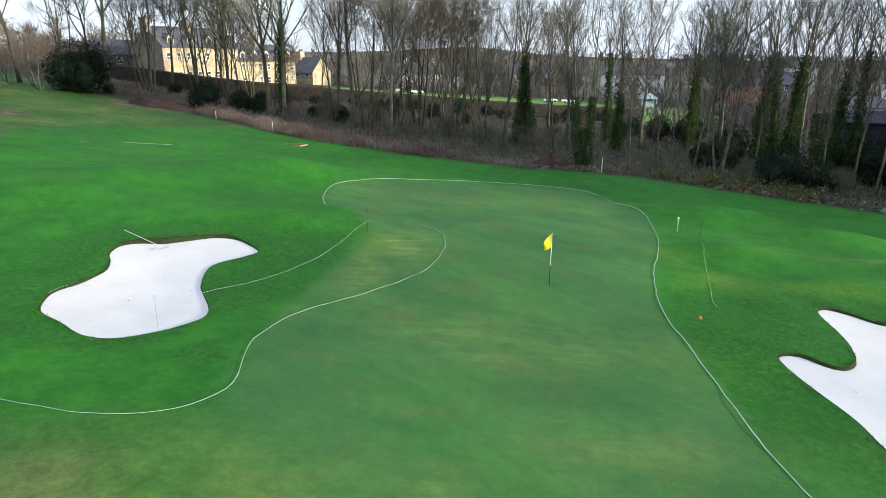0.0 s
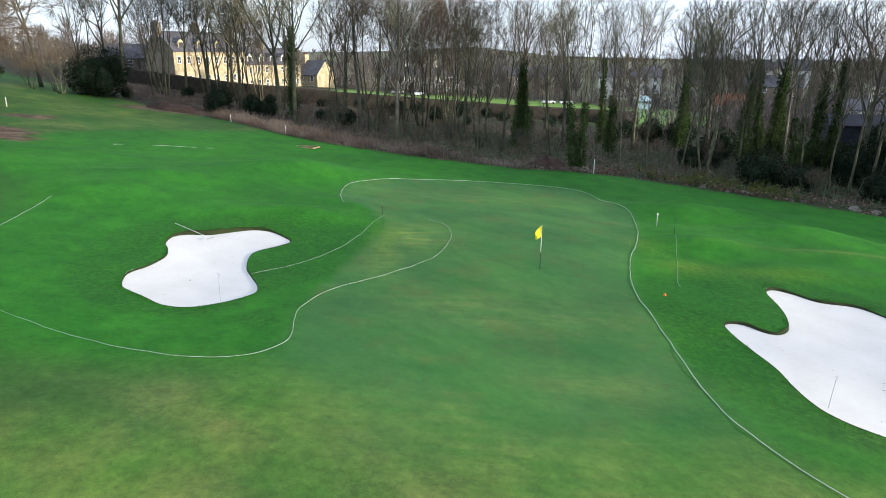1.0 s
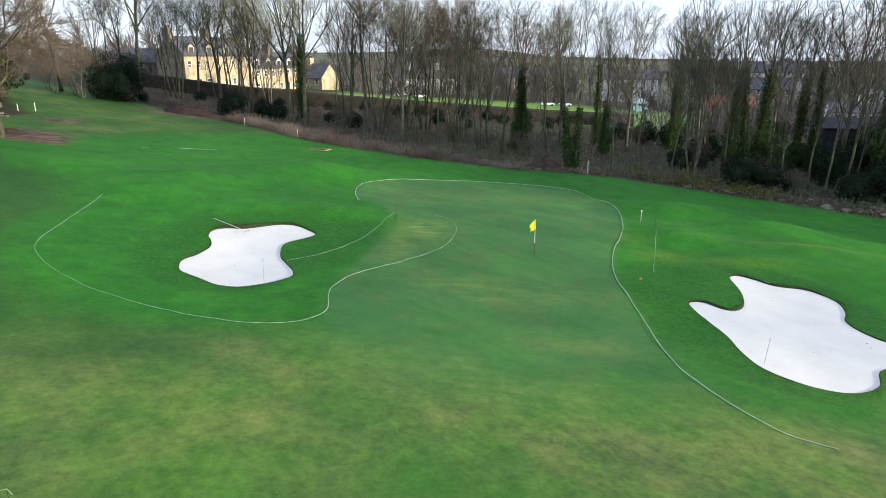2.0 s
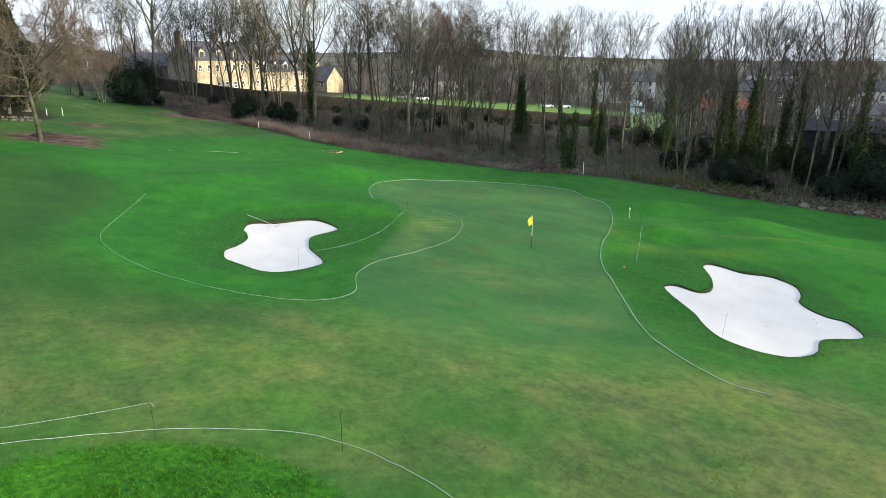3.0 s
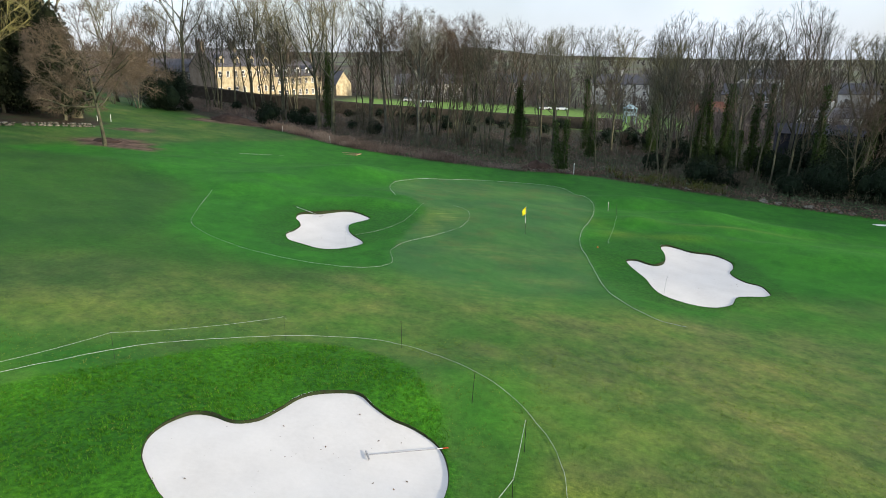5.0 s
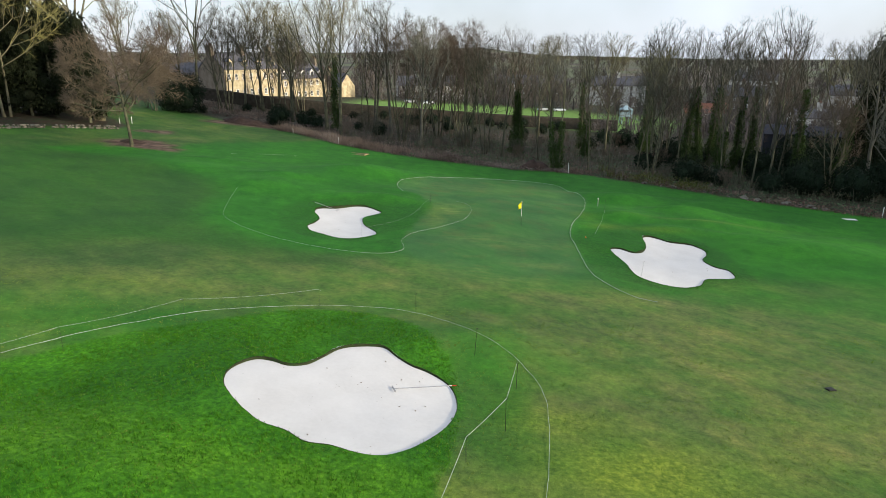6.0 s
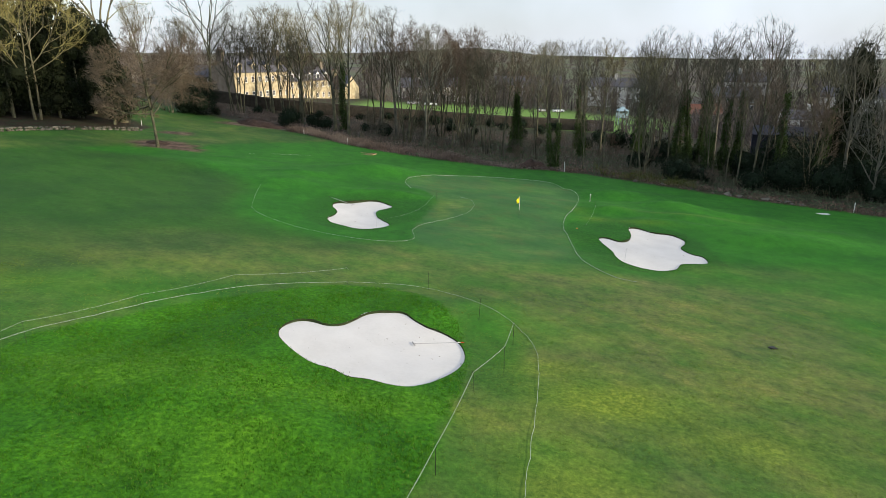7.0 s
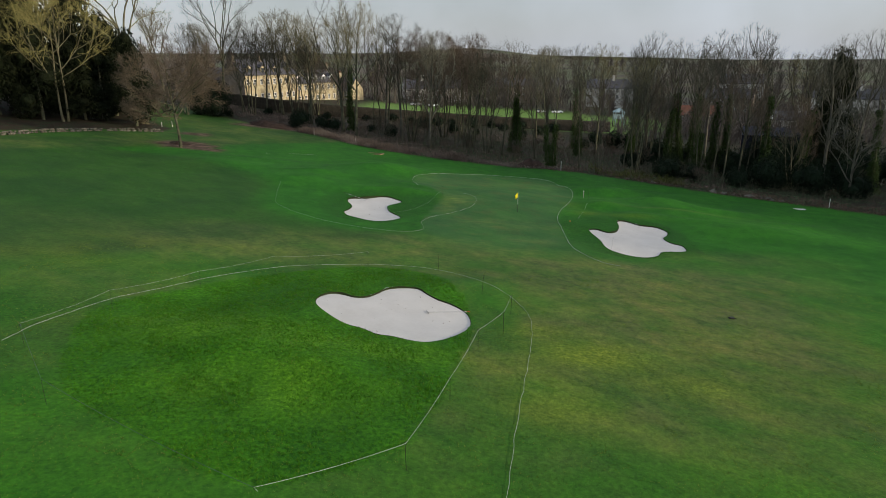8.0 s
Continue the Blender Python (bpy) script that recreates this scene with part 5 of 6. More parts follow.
def build_post(name, x, y, h, r, mat, label, cap=None):
    root = thing(name, (x, y, at_ground(x, y)), label, "post")
    g = Geo()
    g.tube([(0, 0, -0.1), (0, 0, h - 0.03), (0, 0, h)], [r, r, r * 0.6], 8)
    part("shaft", g, mat, root)
    if cap:
        g = Geo()
        g.tube([(0, 0, h), (0, 0, h + 0.1), (0, 0, h + 0.14)], [r * 1.6, r * 1.6, r * 0.9], 8)
        part("cap", g, cap, root)
    return root


for x, y, h in ((16.2, 64.2, 1.6), (-20.3, 76.4, 1.1), (-29.6, 84.0, 1.0), (-53.4, 74.0, 1.1), (-54.6, 72.4, 0.9), (49.9, 43.1, 1.3)):
    build_post("marker_post", x, y, h, 0.045, M_WHITE, "white wooden marker post at the edge of the grass")
build_post("sprinkler_post", 14.4, 37.6, 0.75, 0.035, M_STEEL, "short pale post with a white cap on the mound", M_WHITE)


def build_board_frame():
    x, y = -15.7, 66.0
    root = thing("timber_frame", (x, y, at_ground(x, y) + 0.02), "low pale timber frame lying on the grass", "timber frame", rz=-22)
    for x0, x1, y0, y1 in ((-1.5, 1.5, -0.75, -0.62), (-1.5, 1.5, 0.62, 0.75), (-1.5, -1.37, -0.62, 0.62), (1.37, 1.5, -0.62, 0.62)):
        g = Geo()
        g.box(x0, x1, y0, y1, -0.05, 0.07)
        part("plank", g, M_PLANK, root)


M_PLANK = material("pale_timber", ((0.24, 0.17, 0.09), (0.42, 0.32, 0.18)), scale=2, rough=0.8, bump=0.3, fine=30)
build_board_frame()


def build_plate(name, x, y, sx, sy, mat, label, rz=0):
    root = thing(name, (x, y, at_ground(x, y)), label, "cover", rz=rz)
    g = Geo()
    g.box(-sx / 2, sx / 2, -sy / 2, sy / 2, -0.04, 0.05)
    part("lid", g, mat, root)
    g = Geo()
    g.box(-sx / 2 - 0.05, sx / 2 + 0.05, -sy / 2 - 0.05, sy / 2 + 0.05, -0.05, 0.03)
    part("rim", g, M_DARKMETAL, root)


build_plate("drain_cover", 15.37, -4.35, 0.30, 0.22, M_DARKMETAL, "dark grey drain cover set in the fairway", 15)
build_plate("tee_board", 44.5, 40.8, 1.5, 0.7, M_WHITE, "pale board lying on the grass by the wood", -10)
for x, y in ((9.7, 22.1),):
    root = thing("marker_disc", (x, y, at_ground(x, y)), "small orange marker disc on the grass", "marker")
    g = Geo()
    g.tube([(0, 0, 0.0), (0, 0, 0.03), (0, 0, 0.12)], [0.07, 0.065, 0.03], 10)
    part("disc", g, M_ORANGE, root)


# ---- long grass ----
M_BLADES = leafy("grass_blades", (0.036, 0.140, 0.006), (0.086, 0.236, 0.012), rough=0.7, through_light=0.3)


def rough_grass(seed, name, label, count, x0, x1, y0, y1, poly, tall, mat=None):
    rng = random.Random(seed)
    g = Geo()
    xs, ys = np.random.default_rng(seed).uniform((x0, y0), (x1, y1), (count, 2)).T
    ok = np.ones(count, bool)
    if poly is not None:
        ok = inside(poly, xs, ys)
    for rim in RIM.values():
        ok &= ~inside(rim, xs, ys)
    xs, ys = xs[ok], ys[ok]
    zs = turf(xs, ys)
    for x, y, z in zip(xs, ys, zs):
        k = 0.75 + 0.6 * noise.noise((x * 0.6, y * 0.6, 2.0))
        for _ in range(3):
            a, h = rng.uniform(0, 6.283), tall * rng.uniform(0.6, 1.3) * k
            bx, by = x + rng.uniform(-0.06, 0.06), y + rng.uniform(-0.06, 0.06)
            c, s2 = math.cos(a) * 0.014, math.sin(a) * 0.014
            g.add([(bx - c, by - s2, z - 0.01), (bx + c, by + s2, z - 0.01), (bx + rng.uniform(-0.7, 0.7) * h, by + rng.uniform(-0.7, 0.7) * h, z + h)], [(0, 1, 2)])
    return tagged(g.make(name, mat or M_BLADES), label, "grass", kind="stuff")


M_TUFT = leafy("tuft_blades", (0.085, 0.180, 0.024), (0.190, 0.250, 0.055), rough=0.8, through_light=0.5)
rough_grass(91, "rough_grass", "long bright green rough grass round the bunker", 42000, -24, 0, -27, 1, FRONT_ROUGH, 0.10)
rough_grass(92, "fairway_tufts", "scattered coarse tufts in the dry fairway", 42000, -30, 34, -36, 3, None, 0.055, M_TUFT)

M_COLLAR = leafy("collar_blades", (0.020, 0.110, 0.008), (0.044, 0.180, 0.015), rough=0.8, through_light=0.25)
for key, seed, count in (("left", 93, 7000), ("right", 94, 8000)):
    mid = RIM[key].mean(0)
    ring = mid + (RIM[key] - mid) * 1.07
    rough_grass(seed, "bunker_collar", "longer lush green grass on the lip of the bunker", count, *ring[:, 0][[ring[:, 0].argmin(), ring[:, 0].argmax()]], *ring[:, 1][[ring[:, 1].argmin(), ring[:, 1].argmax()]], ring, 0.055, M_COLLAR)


def sand_litter():
    """Dead leaves and scraps blown onto the sand."""
    rng = random.Random(55)
    g = Geo()
    for key, count in (("front", 46), ("left", 12), ("right", 22)):
        e = SAND_EDGE[key]
        done = 0
        while done < count:
            x, y = rng.uniform(e[:, 0].min(), e[:, 0].max()), rng.uniform(e[:, 1].min(), e[:, 1].max())
            d, _ = distance_to(e, np.array([x]), np.array([y]))
            if not inside(e, np.array([x]), np.array([y]))[0] or d[0] < 0.2:
                continue
            done += 1
            a = rng.uniform(0, 6.283)
            z = float(land(x, y)) - 0.03 - 0.05 * float(smoothstep(0, 3.5, d[0])) + 0.02
            g.leaf(Vector((x, y, z)), Vector((math.cos(a), math.sin(a), 0.25)), Vector((-math.sin(a), math.cos(a), 0.1)), rng.choice((0.025, 0.03, 0.04, 0.05, 0.09)))
    return tagged(g.make("fallen_leaves", M_LITTER), "brown leaves scattered on the white sand", "leaves", kind="stuff")


sand_litter()


# pale line of worn grass on the lawn, modelled with the rope builder
build_rope([(-31.3, 55.0), (-27.6, 57.2), (-23.2, 58.5)], "pale line on the lawn built as a thin rope", 0.014, 0.0)


# ---- beyond the wood: wall, houses, park, far woods ----
M_STONEWALL = material("dark_stone_wall", ((0.022, 0.02, 0.016), (0.05, 0.045, 0.036)), scale=1.2, rough=0.95, bump=0.9, fine=5, depth=0.08)
# mottled stone; the contrast partly paints in bare-tree shadows on the facade
M_SANDSTONE = material("pale_sandstone", ((0.24, 0.195, 0.125), (0.40, 0.345, 0.225), (0.52, 0.465, 0.33)), scale=0.8, rough=0.9, bump=0.5, fine=3, depth=0.05)
M_GREYSTONE = material("grey_stone", ((0.16, 0.13, 0.10), (0.26, 0.22, 0.17)), scale=0.8, rough=0.9, bump=0.5, fine=3, depth=0.05)
M_RENDER = material("white_render", ((0.55, 0.54, 0.50), (0.72, 0.71, 0.67)), scale=0.4, rough=0.9, bump=0.1)
M_REDBRICK = material("red_brick", ((0.15, 0.075, 0.055), (0.22, 0.12, 0.09)), scale=1.0, rough=0.9, bump=0.2)
M_SLATE = material("slate_roof", ((0.05, 0.05, 0.058), (0.10, 0.10, 0.115)), scale=1.0, rough=0.6, bump=0.4, fine=6, depth=0.04)
M_REDTILE = material("red_tile_roof", ((0.10, 0.045, 0.03), (0.17, 0.075, 0.05)), scale=1.0, rough=0.8, bump=0.4, fine=6, depth=0.04)
M_PANE = material("window_glass", ((0.03, 0.035, 0.04), (0.06, 0.07, 0.08)), scale=0.3, rough=0.08, bump=0, spec=0.6)
M_BLACKSHED = material("black_cladding", ((0.016, 0.018, 0.026), (0.035, 0.038, 0.05)), scale=0.8, rough=0.9, bump=0.3, fine=6, spec=0.08)
M_RUBBLE = material("pale_rubble", ((0.06, 0.056, 0.045), (0.115, 0.11, 0.09), (0.18, 0.17, 0.145)), scale=2.0, rough=0.95, bump=0.6, fine=12, objrand=0.35, depth=0.04)
M_BLUEPAINT = material("pale_blue_paint", ((0.22, 0.32, 0.38), (0.32, 0.43, 0.48)), scale=2.0, rough=0.6, bump=0.1)
M_CARPAINT = material("car_paint", ((0.50, 0.52, 0.56), (0.60, 0.62, 0.66)), scale=1.0, rough=0.3, bump=0, objrand=0.5, spec=0.5)
M_TYRE = material("tyre_rubber", ((0.015, 0.015, 0.015), (0.03, 0.03, 0.03)), scale=4, rough=0.9, bump=0.2)
M_FARTWIG = material("far_wood", ((0.062, 0.054, 0.050), (0.115, 0.100, 0.090), (0.17, 0.145, 0.125)), scale=0.05, rough=0.95, bump=0, fine=0.6, island=0.3)


def build_stone_wall(pts, h, thick, name, label, mat):
    line = smooth_line(pts, 2.0)
    g = Geo()
    n = len(line)
    tang = np.gradient(line, axis=0)
    nr = np.stack([-tang[:, 1], tang[:, 0]], 1)
    nr /= np.linalg.norm(nr, axis=1)[:, None]
    z = land(line[:, 0], line[:, 1])
    prof = [(-thick / 2, -0.4), (-thick / 2, h * 0.9), (-thick * 0.2, h), (thick * 0.2, h), (thick / 2, h * 0.9), (thick / 2, -0.4)]
    for (x, y), q, zz in zip(line, nr, z):
        up = 0.12 * noise.noise((x * 0.7, y * 0.7, 2))
        g.v += [(x + q[0] * a, y + q[1] * a, zz + b + (up if b > 0 else 0)) for a, b in prof]
    m = len(prof)
    g.f = [(i * m + j, (i + 1) * m + j, (i + 1) * m + j + 1, i * m + j + 1) for i in range(n - 1) for j in range(m - 1)]
    g.f += [tuple(range(m)), tuple(reversed(range((n - 1) * m, n * m)))]
    return tagged(g.make(name, mat), label, "wall", kind="structure")


build_stone_wall([(-68, 129), (-55, 126), (-40, 124), (-22, 129), (-8, 133), (8, 136), (24, 138), (44, 142)], 2.9, 0.6, "wall_boundary", "dark stone boundary wall behind the wood", M_STONEWALL)


def build_house(x, y, rz, length, depth, eaves, rise, wall, roof, label, cols=4, storeys=2, dormers=0, chimneys=(0.0,), z=None, sink=1.0, name="house", dormer_mat=None, gable=None):
    """Front wall along local x at y = 0, facing -y; ridge along x."""
    base = float(land(x, y)) if z is None else z
    root = thing(name, (x, y, base), label, "house", rz=rz)
    g = Geo()
    L, D = length, depth
    g.add([(0, 0, -sink), (L, 0, -sink), (L, D, -sink), (0, D, -sink), (0, 0, eaves), (L, 0, eaves), (L, D, eaves), (0, D, eaves), (0, D / 2, eaves + rise), (L, D / 2, eaves + rise)],
          [(0, 1, 5, 4), (2, 3, 7, 6), (0, 3, 2, 1)])
    part("wall", g, wall, root)
    for gx in (0, L):
        g = Geo()
        a = 0.12 if gx else -0.12
        tri = [(0, -sink), (D, -sink), (D, eaves), (D / 2, eaves + rise), (0, eaves)]
        g.add([(gx, yy, zz) for yy, zz in tri] + [(gx + a, yy, zz) for yy, zz in tri], [(4, 3, 2, 1, 0), (5, 6, 7, 8, 9)] + [(i, (i + 1) % 5, 5 + (i + 1) % 5, 5 + i) for i in range(5)])
        part("gable_wall", g, gable or wall, root)
    g = Geo()
    o, e = 0.35, 0.18
    k = rise / (D / 2)
    for s in (0, 1):
        y0, y1 = (-o, D / 2) if s == 0 else (D + o, D / 2)
        z0, z1 = eaves - o * k + 0.06, eaves + rise + 0.06
        g.add([(-0.2, y0, z0), (L + 0.2, y0, z0), (L + 0.2, y1, z1), (-0.2, y1, z1), (-0.2, y0, z0 + e), (L + 0.2, y0, z0 + e), (L + 0.2, y1, z1 + e), (-0.2, y1, z1 + e)],
              [(3, 2, 1, 0), (4, 5, 6, 7), (0, 1, 5, 4), (1, 2, 6, 5), (2, 3, 7, 6), (3, 0, 4, 7)])
    rf = part("roof", g, roof, root)
    for c in chimneys:
        g = Geo()
        cx = c * L
        g.box(cx - 0.55, cx + 0.55, D / 2 - 1.0, D / 2 + 1.0, eaves + rise - 1.2, eaves + rise + 1.7)
        g.box(cx - 0.65, cx + 0.65, D / 2 - 1.1, D / 2 + 1.1, eaves + rise + 1.7, eaves + rise + 1.9)
        ch = part("chimney", g, gable or wall, root)
        for p in range(4):
            g = Geo()
            g.tube([(cx, D / 2 - 0.75 + 0.5 * p, eaves + rise + 1.9), (cx, D / 2 - 0.75 + 0.5 * p, eaves + rise + 2.5)], [0.16, 0.12], 7)
            part("chimney_pot", g, M_REDTILE, ch)
    sh = eaves / storeys
    for s in range(storeys):
        for c in range(cols):
            wx, wz = L * (c + 0.5) / cols, sh * s + sh * 0.30
            w = part("window", window_frame(wx, wz, 1.15, 1.65), M_WHITE, root)
            g = Geo()
            g.box(wx - 0.5, wx + 0.5, -0.03, 0.02, wz + 0.08, wz + 1.57)
            part("pane", g, M_PANE, w)
            g = Geo()
            g.box(wx - 0.75, wx + 0.75, -0.16, 0.02, wz - 0.16, wz)
            part("sill", g, wall, w)
    for d in range(dormers):
        dx, dz, dy = L * (d + 0.5) / dormers, eaves + 0.35, 0.5
        g = Geo()
        g.add([(dx - 0.85, dy, dz), (dx + 0.85, dy, dz), (dx + 0.85, D / 2, dz), (dx - 0.85, D / 2, dz), (dx - 0.85, dy, dz + 1.6), (dx + 0.85, dy, dz + 1.6), (dx + 0.85, D / 2, dz + 1.6), (dx - 0.85, D / 2, dz + 1.6),
               (dx, dy, dz + 2.3), (dx, D / 2, dz + 2.3)], [(0, 1, 5, 8, 4), (1, 2, 6, 5), (3, 0, 4, 7), (2, 3, 7, 9, 6), (0, 3, 2, 1)])
        dm = part("dormer", g, dormer_mat or M_WHITE, root, "white-framed dormer")
        g = Geo()
        for sgn in (-1, 1):
            g.add([(dx, dy - 0.2, dz + 2.42), (dx + sgn * 1.05, dy - 0.2, dz + 1.55), (dx + sgn * 1.05, D / 2, dz + 1.55), (dx, D / 2, dz + 2.42),
                   (dx, dy - 0.2, dz + 2.54), (dx + sgn * 1.05, dy - 0.2, dz + 1.67), (dx + sgn * 1.05, D / 2, dz + 1.67), (dx, D / 2, dz + 2.54)],
                  [(0, 1, 2, 3), (7, 6, 5, 4), (0, 4, 5, 1), (1, 5, 6, 2), (3, 2, 6, 7)])
        part("dormer_roof", g, roof, dm)
        g = Geo()
        g.box(dx - 0.6, dx + 0.6, dy - 0.03, dy + 0.02, dz + 0.25, dz + 1.45)
        part("pane", g, M_PANE, dm)
    return root


def window_frame(wx, wz, w, h):
    g = Geo()
    for a, b, c, d in ((-w / 2, -w / 2 + 0.12, 0, h), (w / 2 - 0.12, w / 2, 0, h), (-w / 2 + 0.12, w / 2 - 0.12, 0, 0.12), (-w / 2 + 0.12, w / 2 - 0.12, h - 0.12, h), (-w / 2 + 0.12, w / 2 - 0.12, h / 2 - 0.05, h / 2 + 0.05), (-0.04, 0.04, 0.12, h / 2 - 0.05)):
        g.box(wx + a, wx + b, -0.07, 0.015, wz + c, wz + d)
    return g


# stepped sandstone terrace, receding
u = Vector((math.cos(radians(62)), math.sin(radians(62))))
p0 = Vector((-61.3, 145.0))
build_house(p0.x, p0.y, 62, 22, 9.5, 8.3, 4.2, M_SANDSTONE, M_SLATE, "yellow sandstone terraced house with a stone gable", cols=8, dormers=4, chimneys=(0.0, 0.5, 1.0), z=3.0, sink=4, dormer_mat=M_SANDSTONE, gable=M_GREYSTONE)
p1 = p0 + u * 22.05
build_house(p1.x, p1.y, 62, 21, 9.5, 6.6, 4.0, M_SANDSTONE, M_SLATE, "lower sandstone terraced house with white dormers", cols=7, dormers=5, chimneys=(0.5, 1.0), z=1.6, sink=4, gable=M_GREYSTONE)
build_house(-84, 157, 20, 17, 8, 6.2, 3.2, M_GREYSTONE, M_SLATE, "grey stone cottage with a slate roof behind bushes", cols=4, chimneys=(1.0,), z=3.5, sink=4)
build_house(-118, 172, -10, 15, 8, 5.0, 3.0, M_RENDER, M_REDTILE, "white rendered bungalow with a red roof", cols=4, storeys=1, z=3.0, sink=4)
build_house(-138, 178, 5, 12, 8, 5.2, 3.0, M_REDBRICK, M_SLATE, "red brick house with a white upper floor", cols=3, z=3.0, sink=4)
build_house(-44, 192, -25, 7, 9, 5.4, 4.0, M_SANDSTONE, M_SLATE, "cream stone gabled cottage with a slate roof", cols=2, z=-0.5, sink=4)
build_house(-20, 225, 12, 26, 9, 5.2, 3.4, M_RENDER, M_SLATE, "long pale house row beyond the park", cols=7, chimneys=(0.3, 0.7), z=-1.5, sink=4)
build_house(20, 262, -8, 30, 9, 5.2, 3.4, M_GREYSTONE, M_SLATE, "grey terraced houses beyond the park", cols=8, chimneys=(0.2, 0.5, 0.8), z=-2.0, sink=4)
build_house(92, 196, -30, 16, 9, 5.0, 3.2, M_GREYSTONE, M_SLATE, "grey stone house seen through the wood", cols=4, chimneys=(0.5,), z=-3.5, sink=4)
build_house(106, 218, -28, 16, 9, 7.5, 3.2, M_RENDER, M_SLATE, "white house with a hipped slate roof on the rise", cols=4, chimneys=(0.3,), z=-1.5, sink=4)
build_house(128, 190, -35, 24, 9, 4.4, 3.0, M_RENDER, M_SLATE, "low white house with a pale roof", cols=5, storeys=1, chimneys=(0.6,), z=-2.5, sink=4)
build_house(96, 152, -20, 18, 8, 3.2, 2.2, M_RENDER, M_SLATE, "low pale house glimpsed through the trunks", cols=5, storeys=1, chimneys=(0.4,), z=-5.5, sink=2)
build_house(73, 172, -12, 13, 8, 3.0, 2.6, M_GREYSTONE, M_REDTILE, "small stone house with a red tiled roof", cols=3, storeys=1, chimneys=(0.8,), z=-5.4, sink=2)
build_house(58, 240, -15, 22, 9, 5.2, 3.4, M_RENDER, M_SLATE, "pale house row on the far side of the park", cols=6, chimneys=(0.5,), z=-2.0, sink=4)
build_house(63.5, 101, -25, 22, 10, 3.6, 1.4, M_BLACKSHED, M_BLACKSHED, "long black clad shed behind the wood", cols=0, storeys=1, chimneys=(), z=-4.6, sink=2, name="shed")


def build_fence(pts, label):
    line = smooth_line(pts, 2.4)
    c = line[0]
    base = float(land(*c))
    root = thing("park_fence", (c[0], c[1], base), label, "fence")
    z = land(line[:, 0], line[:, 1])
    for (x, y), h in zip(line, z):
        g = Geo()
        g.box(x - c[0] - 0.07, x - c[0] + 0.07, y - c[1] - 0.07, y - c[1] + 0.07, h - base - 0.2, h - base + 2.2)
        part("post", g, M_STONEWALL, root)
    for r in (0.55, 1.1, 1.65, 2.1):
        g = Geo()
        g.tube([(x - c[0], y - c[1], h - base + r) for (x, y), h in zip(line, z)], [0.06] * len(line), 4)
        part("rail", g, M_STONEWALL, root)


build_fence([(14, 146), (22, 149), (32, 150), (46, 152)], "dark timber post-and-rail fence in the park")


def build_play_tower(x, y):
    base = float(land(x, y))
    root = thing("play_tower", (x, y, base), "pale blue wooden play tower with a pitched roof", "playground tower")
    root.scale = (1.3, 1.3, 1.3)
    for a in (-1.1, 1.1):
        for b in (-1.1, 1.1):
            g = Geo()
            g.box(a - 0.1, a + 0.1, b - 0.1, b + 0.1, 0, 3.2)
            part("leg", g, M_BLUEPAINT, root)
    g = Geo()
    g.box(-1.25, 1.25, -1.25, 1.25, 1.6, 1.75)
    part("platform", g, M_BLUEPAINT, root)
    for y0 in (-1.2, 1.16):
        g = Geo()
        g.box(-1.0, 1.0, y0, y0 + 0.06, 1.75, 2.6)
        part("side_panel", g, M_BLUEPAINT, root)
    g = Geo()
    g.add([(-1.4, -1.4, 3.2), (1.4, -1.4, 3.2), (1.4, 1.4, 3.2), (-1.4, 1.4, 3.2), (0, 0, 4.3)], [(0, 1, 4), (1, 2, 4), (2, 3, 4), (3, 0, 4), (3, 2, 1, 0)])
    part("roof", g, M_BLUEPAINT, root)
    g = Geo()
    g.add([(1.3, -0.5, 1.7), (1.3, 0.5, 1.7), (4.2, 0.5, 0.2), (4.2, -0.5, 0.2), (1.3, -0.5, 1.6), (1.3, 0.5, 1.6), (4.2, 0.5, 0.1), (4.2, -0.5, 0.1)], [(0, 3, 2, 1), (4, 5, 6, 7), (0, 1, 5, 4), (1, 2, 6, 5), (2, 3, 7, 6), (3, 0, 4, 7)])
    part("slide", g, M_STEEL, root)


build_play_tower(52.9, 166.3)


def build_car(x, y, rz, label):
    base = float(land(x, y))
    root = thing("parked_car", (x, y, base), label, "car", "cars parked by the park", rz=rz)
    g = Geo()
    sec = [(-2.1, 0.35, 0.75), (-1.9, 0.3, 0.95), (-1.3, 0.28, 1.0), (1.0, 0.28, 1.0), (1.9, 0.3, 0.85), (2.1, 0.4, 0.65)]
    for sx, z0, z1 in sec:
        g.v += [(sx, -0.85, z0), (sx, 0.85, z0), (sx, 0.8, z1), (sx, -0.8, z1)]
    g.f = [(i * 4 + j, (i + 1) * 4 + j, (i + 1) * 4 + (j + 1) % 4, i * 4 + (j + 1) % 4) for i in range(5) for j in range(4)] + [(3, 2, 1, 0), (20, 21, 22, 23)]
    part("body", g, M_CARPAINT, root, smooth=False)
    g = Geo()
    g.add([(-1.7, -0.75, 0.98), (0.9, -0.75, 0.98), (0.9, 0.75, 0.98), (-1.7, 0.75, 0.98), (-1.3, -0.6, 1.45), (0.2, -0.6, 1.45), (0.2, 0.6, 1.45), (-1.3, 0.6, 1.45)],
          [(4, 5, 6, 7), (0, 1, 5, 4), (1, 2, 6, 5), (2, 3, 7, 6), (3, 0, 4, 7)])
    part("cabin", g, M_PANE, root, "dark glazed cabin")
    for wx in (-1.3, 1.3):
        for wy in (-0.8, 0.8):
            g = Geo()
            g.tube([(wx, wy - 0.1, 0.32), (wx, wy + 0.1, 0.32)], [0.32, 0.32], 12)
            part("wheel", g, M_TYRE, root)
    return root


